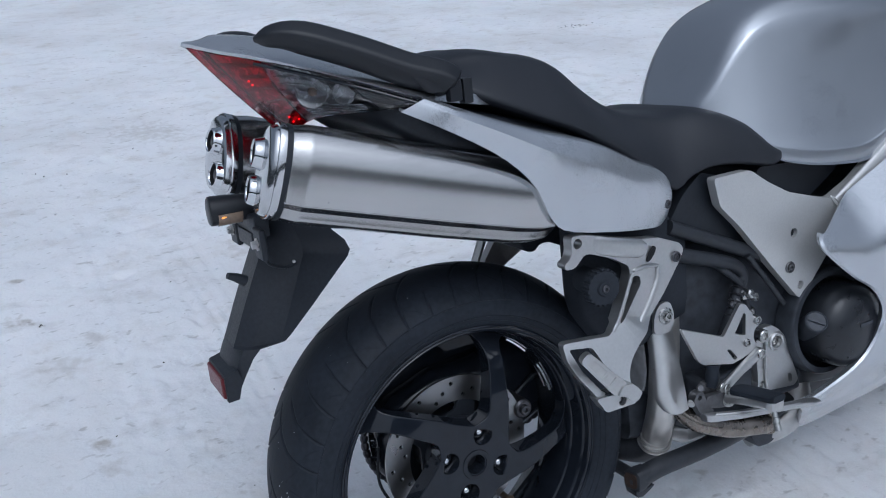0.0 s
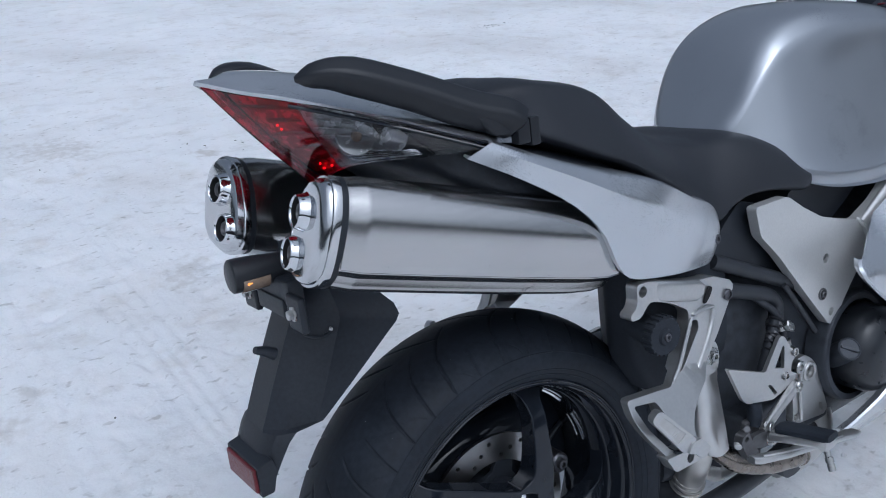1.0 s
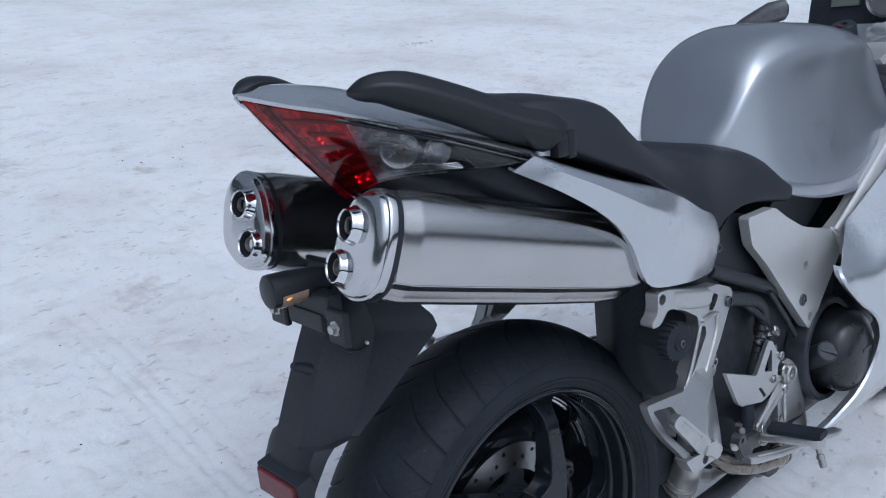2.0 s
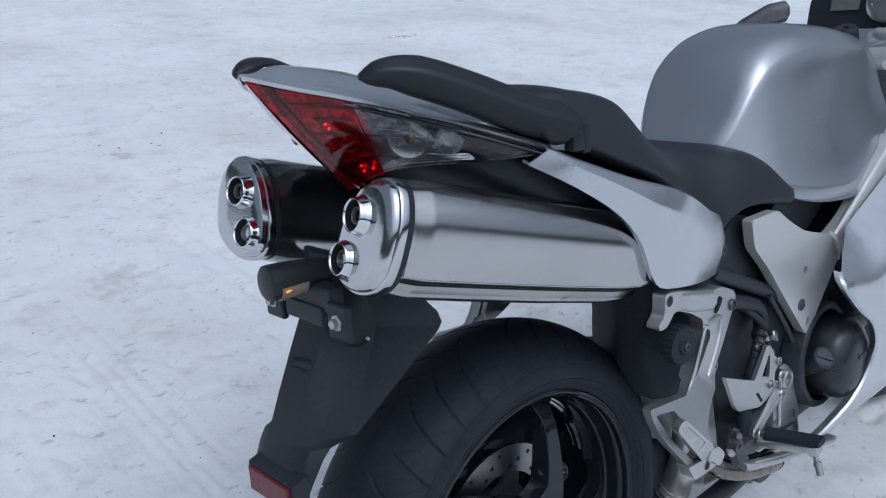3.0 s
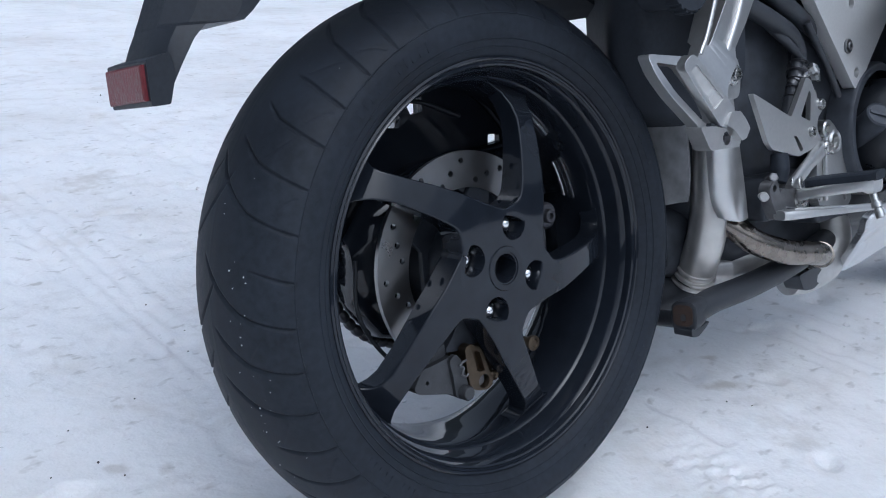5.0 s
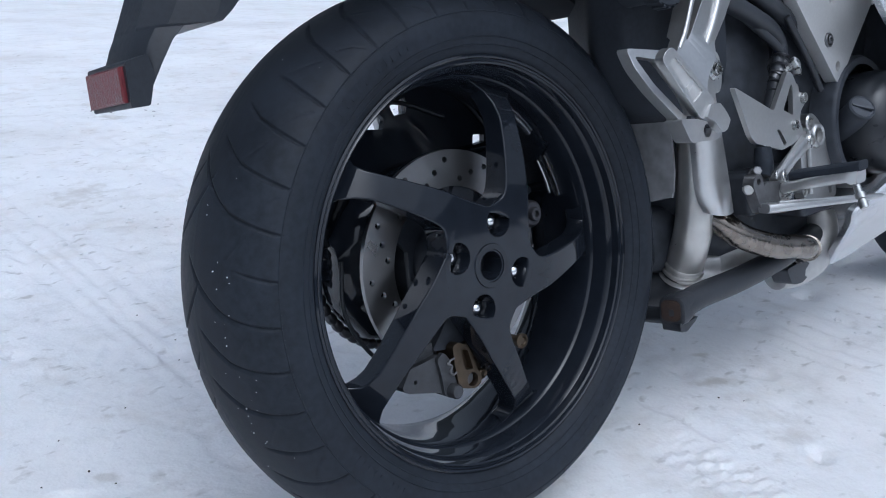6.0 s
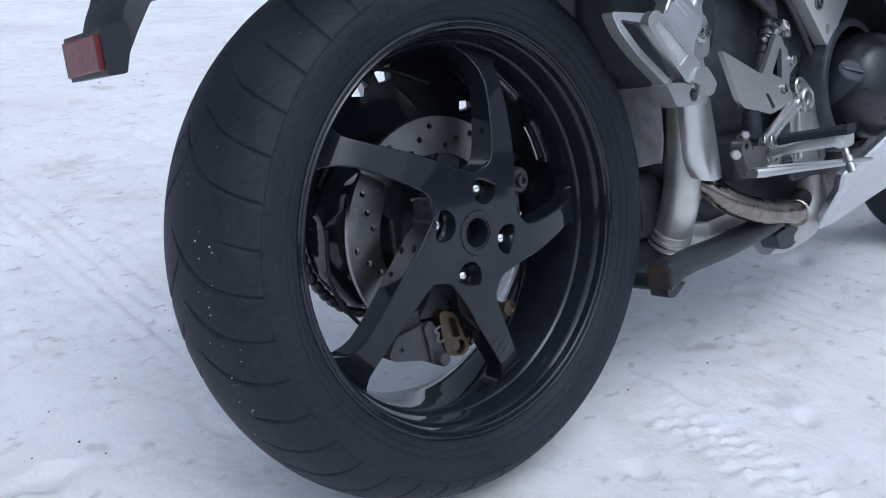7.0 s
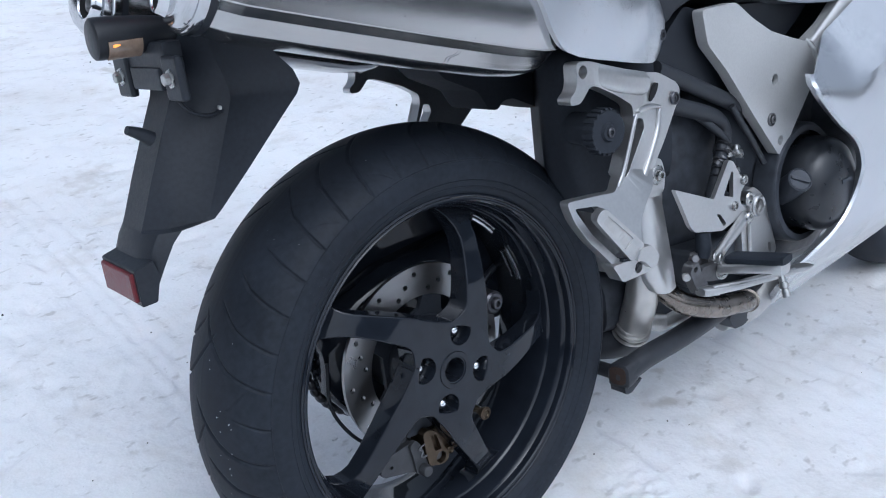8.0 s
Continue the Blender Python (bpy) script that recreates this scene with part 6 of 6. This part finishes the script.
part("feeler_pin", join(tube([(0.440, -0.274, 0.347), (0.4355, -0.288, 0.312)], 0.0046, 12), turned([(0, 0.0064), (0.007, 0.0064), (0.008, 0.0048)], (0.438, -0.2805, 0.331), (-0.12, -0.37, -0.92), 14), turned([(0, 0.0056), (0.010, 0.0056), (0.011, 0.004), (0.011, 0)], (0.4368, -0.2842, 0.322), (-0.12, -0.37, -0.92), 14)), BOLT, peg)
pedal = part("brake_pedal", loft([oval(c, (0, 1, 0), (0.05, 0, 1), a, b, 18, 4) for c, a, b in (((0.372, -0.190, 0.319), 0.008, 0.0060), ((0.380, -0.196, 0.319), 0.010, 0.0068), ((0.425, -0.214, 0.317), 0.010, 0.0052), ((0.500, -0.230, 0.3115), 0.009, 0.0045), ((0.545, -0.238, 0.3085), 0.010, 0.0045), ((0.562, -0.241, 0.3075), 0.013, 0.0035), ((0.580, -0.242, 0.3060), 0.009, 0.0025))]), ALLOY, bike, "slim aluminium brake pedal", smooth=40)
part("pedal_web", tube([(0.385, -0.203, 0.3255), (0.43, -0.220, 0.3225), (0.50, -0.236, 0.3155), (0.54, -0.242, 0.3125)], 0.0020, 8), ALLOY, pedal)
part("pedal_pivot", plate(rounded([(0.356, 0.352), (0.362, 0.362), (0.376, 0.364), (0.381, 0.350), (0.388, 0.332), (0.399, 0.324), (0.394, 0.309), (0.377, 0.312), (0.364, 0.334)], 0.004), -0.186, 0.016, 0.003, [circle(0.369, 0.354, 0.0045, 12)]), DARKSTEEL, pedal)
part("pivot_boss", turned([(-0.008, 0.0065), (0.005, 0.0065), (0.007, 0.005), (0.007, 0)], (0.360, -0.176, 0.345), (-0.8, -0.6, 0), 18), SLEEVE, pedal)
# brake cylinder and hoses behind the guard
cyl = part("brake_cylinder", tube([(0.505, -0.146, 0.520), (0.485, -0.150, 0.478), (0.455, -0.152, 0.420), (0.432, -0.154, 0.375)], [0.008, 0.0095, 0.011, 0.008], 14), STAND, bike, "black rear brake cylinder and hoses")
for k in range(5):
    c = Vector((0.500, -0.150, 0.508)).lerp(Vector((0.478, -0.152, 0.462)), k / 4)
    part("spring_turn", turned([(-0.002, 0.0095), (0, 0.0125), (0.002, 0.0095)], c, (-0.4, -0.04, -0.9), 16), DARKBOLT, cyl)
part("union_bolt", turned([(-0.01, 0.0070), (0.004, 0.0070), (0.005, 0.0090), (0.010, 0.0090), (0.012, 0.006), (0.012, 0)], (0.507, -0.160, 0.494), (0.15, -0.9, 0.4), 6), BOLT, cyl, smooth=20)
part("union_bolt", turned([(-0.01, 0.0060), (0.004, 0.0060), (0.005, 0.0080), (0.009, 0.0080), (0.010, 0.005), (0.010, 0)], (0.522, -0.156, 0.486), (0.3, -0.9, 0.2), 6), BOLT, cyl, smooth=20)
part("rubber_boot", tube([(0.418, -0.165, 0.392), (0.414, -0.168, 0.372), (0.408, -0.170, 0.356)], [0.011, 0.0125, 0.009], 14), RUBBER, cyl)

# ---- number plate carrier, reflector, rear indicator ----
# height, rear edge, front edge, right side at the front edge
CARRIER = [(0.790, -0.243, -0.228, -0.108), (0.745, -0.262, -0.196, -0.108), (0.728, -0.268, -0.180, -0.107), (0.713, -0.272, -0.174, -0.106), (0.703, -0.277, -0.177, -0.102), (0.683, -0.287, -0.192, -0.092), (0.633, -0.311, -0.229, -0.068), (0.595, -0.328, -0.258, -0.049), (0.587, -0.332, -0.267, -0.047),
           (0.584, -0.333, -0.303, -0.045), (0.573, -0.339, -0.314, -0.044), (0.552, -0.347, -0.327, -0.042), (0.524, -0.352, -0.343, -0.040)]
rings = []
for z, xr, xf, yf in CARRIER:
    flare = max(0.0, -0.044 - yf)
    xm = xf - 0.006 - 0.65 * flare
    right = [Vector((xr, -0.012, z)), Vector((xr + 0.3 * (xf - xr), -0.034, z)), Vector((max(xm, xr + 0.5 * (xf - xr)), -0.041, z)), Vector((xf, yf, z))]
    left = [Vector((p.x, min(0.075, 2 * YC - p.y), z)) for p in right[::-1]]
    rings.append(right + left)
carrier = part("plate_carrier", bevel_edges(loft(rings), 0.0012, 25), PLASTIC, bike, "matt black plastic number plate carrier without a plate", smooth=30)
part("mount_hook", tube([(-0.300, -0.010, 0.676), (-0.312, -0.012, 0.684), (-0.324, -0.014, 0.690)], [0.008, 0.0065, 0.0045], 10), PLASTIC, carrier)
part("reflector_base", plate(rounded([(-0.3585, 0.5565), (-0.338, 0.562), (-0.334, 0.545), (-0.342, 0.519), (-0.3585, 0.518)], 0.002), -0.0425, 0.094, 0.002), PLASTIC, carrier)
part("rear_reflector", loft([[Vector((-0.3615 + dx, y, z)) for y, z in ((-0.037 + q, 0.5530 - q), (0.0475 - q, 0.5525 - q), (0.0475 - q, 0.5215 + q), (-0.037 + q, 0.5230 + q))] for dx, q in ((0.006, 0.0), (0.0, 0.0), (-0.0012, 0.0015))]), REFLECTOR, bike, "rectangular red rear reflector, speckled", smooth=30)
for y in (-0.060, 0.072):
    part("bracket_tab", box(-0.287, -0.278, y - 0.020, y + 0.018, 0.713, 0.757, 0.004, 3), PLASTIC, carrier)
    part("tab_bolt", join(turned([(0, 0.0100), (0.001, 0.0100), (0.002, 0.0065), (0.007, 0.0062), (0.008, 0.005), (0.008, 0)], (-0.287, y, 0.735), (-1, 0, 0), 6)), BOLT, carrier, smooth=20)
part("bracket_bar", box(-0.286, -0.276, -0.030, 0.046, 0.722, 0.745, 0.003), PLASTIC, carrier)
part("bracket_bar", box(-0.283, -0.262, -0.045, 0.075, 0.738, 0.770, 0.005), PLASTIC, carrier)
part("cable", tube([(-0.278, -0.046, 0.712), (-0.270, -0.048, 0.700), (-0.250, -0.046, 0.692), (-0.232, -0.042, 0.694)], 0.002, 8), PLASTIC, carrier)
part("cable_tie", turned([(0, 0.0025), (0.003, 0.002), (0.003, 0)], (-0.236, -0.043, 0.697), (0, -1, 0), 10), DIAL, carrier)
ind = part("rear_indicator", turned([(-0.085, 0.012), (-0.060, 0.017), (-0.02, 0.0205), (0.0, 0.0210), (0.004, 0.0205), (0.006, 0.018), (0.0065, 0.0)], (-0.325, 0.007, 0.779), (-0.97, 0.05, 0.03), 32), GRIP, bike, "black bullet-shaped rear lamp with an amber lens", smooth=40)
window = [[Vector((-0.322 + 0.034 * i / 6, 0.0055 - 0.0216 * math.cos(radians(8 + 62 * j / 6)), 0.778 - 0.0216 * math.sin(radians(8 + 62 * j / 6)))) for j in range(7)] for i in range(7)]
part("amber_lens", shell(window, 0.0015), AMBER, ind, "smoky amber lens", smooth=50)
part("lamp_bulb", loft([oval((x, -0.0140, 0.7712 + 0.1 * (x + 0.313)), (0, 1, 0), (0, 0, 1), r * 1.4, r, 12) for x, r in ((-0.3185, 0.0004), (-0.3175, 0.0015), (-0.3155, 0.0016), (-0.3110, 0.0008), (-0.3070, 0.0004))]), GLOW, ind, "glowing orange bulb behind the lens")
part("stalk", tube([(-0.27, 0.012, 0.776), (-0.24, 0.010, 0.780), (-0.20, 0.008, 0.79)], 0.010), PLASTIC, ind)

# ---- fairing ----
EDGE = [(0.606, 0.591), (0.598, 0.586), (0.593, 0.579), (0.597, 0.569), (0.622, 0.545), (0.668, 0.508), (0.715, 0.478), (0.742, 0.448), (0.752, 0.415), (0.742, 0.376), (0.712, 0.338), (0.660, 0.310), (0.610, 0.290), (0.584, 0.281), (0.605, 0.260), (0.634, 0.228), (0.658, 0.202), (0.680, 0.180)]


def fold_z(x):
    """Height of the crease between the upper and the lower part of the fairing."""
    return 0.574 - 0.17 * (x - 0.594) if x < 0.715 else 0.553 + 0.41 * (x - 0.715)


def fairing_y(x, z):
    base = float(np.interp(z, [0.15, 0.18, 0.22, 0.26, 0.29, 0.32, 0.42, 0.52, 0.60], [-0.095, -0.122, -0.159, -0.194, -0.214, -0.226, -0.242, -0.246, -0.244]))
    over = z - fold_z(x)
    if over > 0:
        base += 0.75 * over if over < 0.10 else 0.075 + 0.2 * (over - 0.10)
    return min(-0.10, base + 0.02 * max(0, x - 1.0))


for f in (lambda b: b, mirrored):
    left = curve([(x, 0, z) for x, z in EDGE], 60)
    right = curve([(1.22, 0, 0.84), (1.22, 0, 0.81), (1.22, 0, 0.78), (1.22, 0, 0.74), (1.20, 0, 0.70), (1.18, 0, 0.62), (1.16, 0, 0.54), (1.14, 0, 0.47), (1.12, 0, 0.41), (1.08, 0, 0.355), (1.03, 0, 0.312), (0.98, 0, 0.282), (0.92, 0, 0.255), (0.85, 0, 0.230), (0.78, 0, 0.205), (0.72, 0, 0.183)], 60)
    rows = []
    for p, end in zip(left, right):
        row = [Vector((p.x + 0.010, fairing_y(p.x, p.z) + 0.014, p.z)), Vector((p.x + 0.002, fairing_y(p.x, p.z) + 0.003, p.z))]
        for j in range(19):
            q = p.lerp(end, (j / 18) ** 1.3)
            row.append(Vector((q.x + 0.004, fairing_y(q.x, q.z) * (1.0 if j else 0.995), q.z)))
        rows.append(row)
    fair = part("side_fairing", f(shell(rows, 0.003)), SILVER, bike, "silver painted side fairing with a scalloped edge", smooth=24)
    part("fairing_screw", f(turned([(-0.004, 0.0095), (0.0015, 0.0095), (0.0015, 0.0075), (-0.003, 0.006), (-0.003, 0)], (0.745, -0.246, 0.545), (0, -1, 0), 18)), DARKBOLT, fair)
part("fairing_inner", loft([oval((x, YC, z), (0, 1, 0), (0, 0, 1), a, b, 24, 4) for x, z, a, b in ((0.74, 0.42, 0.14, 0.08), (0.82, 0.46, 0.18, 0.16), (0.95, 0.54, 0.18, 0.22), (1.12, 0.66, 0.17, 0.20))]), ENGINE, bike)

# ---- front wheel ----
FRONT = Vector((1.46, 0.012, 0.300))
tyre_prof = [(p.x, p.y) for p in curve([(-0.045, 0.220, 0), (-0.058, 0.240, 0), (-0.061, 0.258, 0), (-0.050, 0.281, 0), (-0.025, 0.297, 0), (0, 0.301, 0), (0.025, 0.297, 0), (0.050, 0.281, 0), (0.061, 0.258, 0), (0.058, 0.240, 0), (0.045, 0.220, 0)], 33)]
part("front_tyre", turned(tyre_prof, FRONT, n=120), RUBBER, bike, "black front tyre behind the fairing")
fw = part("front_wheel", turned([(-0.042, 0.226), (-0.05, 0.228), (-0.045, 0.212), (-0.03, 0.205), (0.03, 0.205), (0.045, 0.212), (0.05, 0.228), (0.042, 0.226), (0.0, 0.21), (-0.042, 0.226)], FRONT, n=80), GLOSS, bike)
sp = part("front_spoke", loft([oval(c, (1, 0, 0), (0, 1, 0), a, 0.012, 14, 3) for c, a in (((0, 0, 0.02), 0.024), ((0, 0, 0.12), 0.016), ((0, 0, 0.208), 0.018))]), GLOSS, fw)
sp.location = FRONT
for k in range(1, 5):
    repeat(sp, pose(*FRONT, 0, 72 * k, 0))
part("front_hub", turned([(-0.05, 0), (-0.05, 0.03), (0.05, 0.03), (0.05, 0)], FRONT, n=24), GLOSS, fw)
for f in (lambda b: b, mirrored):
    part("fork_leg", f(tube([(1.46, -0.085, 0.28), (1.36, -0.085, 0.55), (1.24, -0.085, 0.90)], 0.026)), FRAME, bike)

# ---- cockpit ----
dash = part("instrument_panel", loft([oval((x, YC, z), (0, 1, 0), (0.25, 0, 0.97), a, b, 28, 4) for x, z, a, b in ((1.205, 0.985, 0.100, 0.060), (1.212, 0.985, 0.114, 0.076), (1.28, 0.98, 0.125, 0.085), (1.34, 0.96, 0.10, 0.07))]), PLASTIC, bike, "black instrument panel with display and dial")
part("display", loft([[Vector((1.199 + dx + 0.26 * (z - 0.99), y, z)) for y, z in ((0.012 + q, 0.998 + q), (0.074 - q, 0.998 + q), (0.074 - q, 1.027 - q), (0.012 + q, 1.027 - q))] for dx, q in ((0.006, 0), (0.0, 0), (-0.001, 0.002))]), LCD, dash, "grey liquid crystal display")
part("dial_bezel", turned([(-0.01, 0.046), (0.004, 0.046), (0.008, 0.043), (0.004, 0.039), (0.002, 0.038)], (1.200, -0.050, 1.010), (-0.97, 0, 0.25), 40), DARKBOLT, dash, "grey ringed dial")
part("dial_face", turned([(0.0015, 0.039), (0.002, 0.020), (0.0022, 0)], (1.200, -0.050, 1.010), (-0.97, 0, 0.25), 40), DIALFACE, dash)
for k in range(9):
    a = radians(-40 + 32 * k)
    part("dial_tick", box(1.1945, 1.1960, -0.050 - 0.032 * math.cos(a) - 0.0012, -0.050 - 0.032 * math.cos(a) + 0.0012, 1.010 + 0.031 * math.sin(a) - 0.003, 1.010 + 0.031 * math.sin(a) + 0.003, 0.0003, 1), DIAL, dash)
key = part("ignition_switch", turned([(0, 0.026), (0.020, 0.026), (0.026, 0.022), (0.026, 0.010), (0.022, 0.008), (0.022, 0)], (1.02, -0.040, 0.945), (-0.35, 0, 0.94), 28), PLASTIC, bike, "black ignition switch with red marks")
part("switch_mark", box(0.995, 1.003, -0.046, -0.034, 0.965, 0.968, 0.0008, 1), REFLECTOR, key)
part("top_yoke", plate(rounded([(1.0, 0.90), (1.10, 0.925), (1.12, 0.915), (1.02, 0.885)], 0.006), -0.12, 0.27, 0.005), FRAME, bike, "silver alloy top yoke")
bar = part("handlebar", tube([(1.03, -0.100, 0.955), (0.98, -0.17, 0.95), (0.93, -0.26, 0.94), (0.90, -0.33, 0.93)], 0.0125), FRAME, bike, "silver clip-on handlebar")
part("grip", tube([(0.935, -0.25, 0.941), (0.895, -0.34, 0.93)], 0.017), RUBBER, bar)
part("bar_clamp", tube([(1.035, -0.085, 0.945), (1.03, -0.12, 0.955)], 0.014), FRAME, bar)
lbar = part("handlebar", tube([(1.03, 0.130, 0.955), (0.98, 0.165, 0.930), (0.93, 0.195, 0.905), (0.88, 0.215, 0.890)], 0.0125), FRAME, bike, "silver clip-on handlebar")
part("grip", tube([(0.945, 0.188, 0.912), (0.870, 0.218, 0.887)], 0.017), RUBBER, lbar)
part("clutch_reservoir", loft([oval(c, (0.6, 0.8, 0), (0, 0, 1), a, b, 20, 3) for c, a, b in (((1.052, 0.100, 1.006), 0.012, 0.012), ((1.046, 0.105, 1.006), 0.020, 0.022), ((1.030, 0.130, 1.000), 0.020, 0.024), ((1.000, 0.175, 0.975), 0.018, 0.020), ((0.985, 0.195, 0.965), 0.010, 0.010))]), DARKSTEEL, lbar)
part("windscreen_cowl", shell([[Vector((1.26 + 0.10 * math.cos(a) + dx, YC + w * math.sin(a), z)) for a in (radians(-80 + 16 * k) for k in range(11))] for dx, w, z in ((-0.02, 0.15, 0.90), (0.02, 0.145, 0.98), (0.06, 0.14, 1.04), (0.12, 0.13, 1.10))], 0.004), GLOSS, bike, "black inner fairing round the instruments")
part("front_nose", loft([oval((x, YC, z), (0, 1, 0), (0, 0, 1), a, b, 28, 2.6) for x, z, a, b in ((1.16, 0.80, 0.21, 0.16), (1.28, 0.80, 0.21, 0.16), (1.42, 0.78, 0.16, 0.12), (1.54, 0.74, 0.06, 0.05))]), SILVER, bike, "silver painted nose fairing")
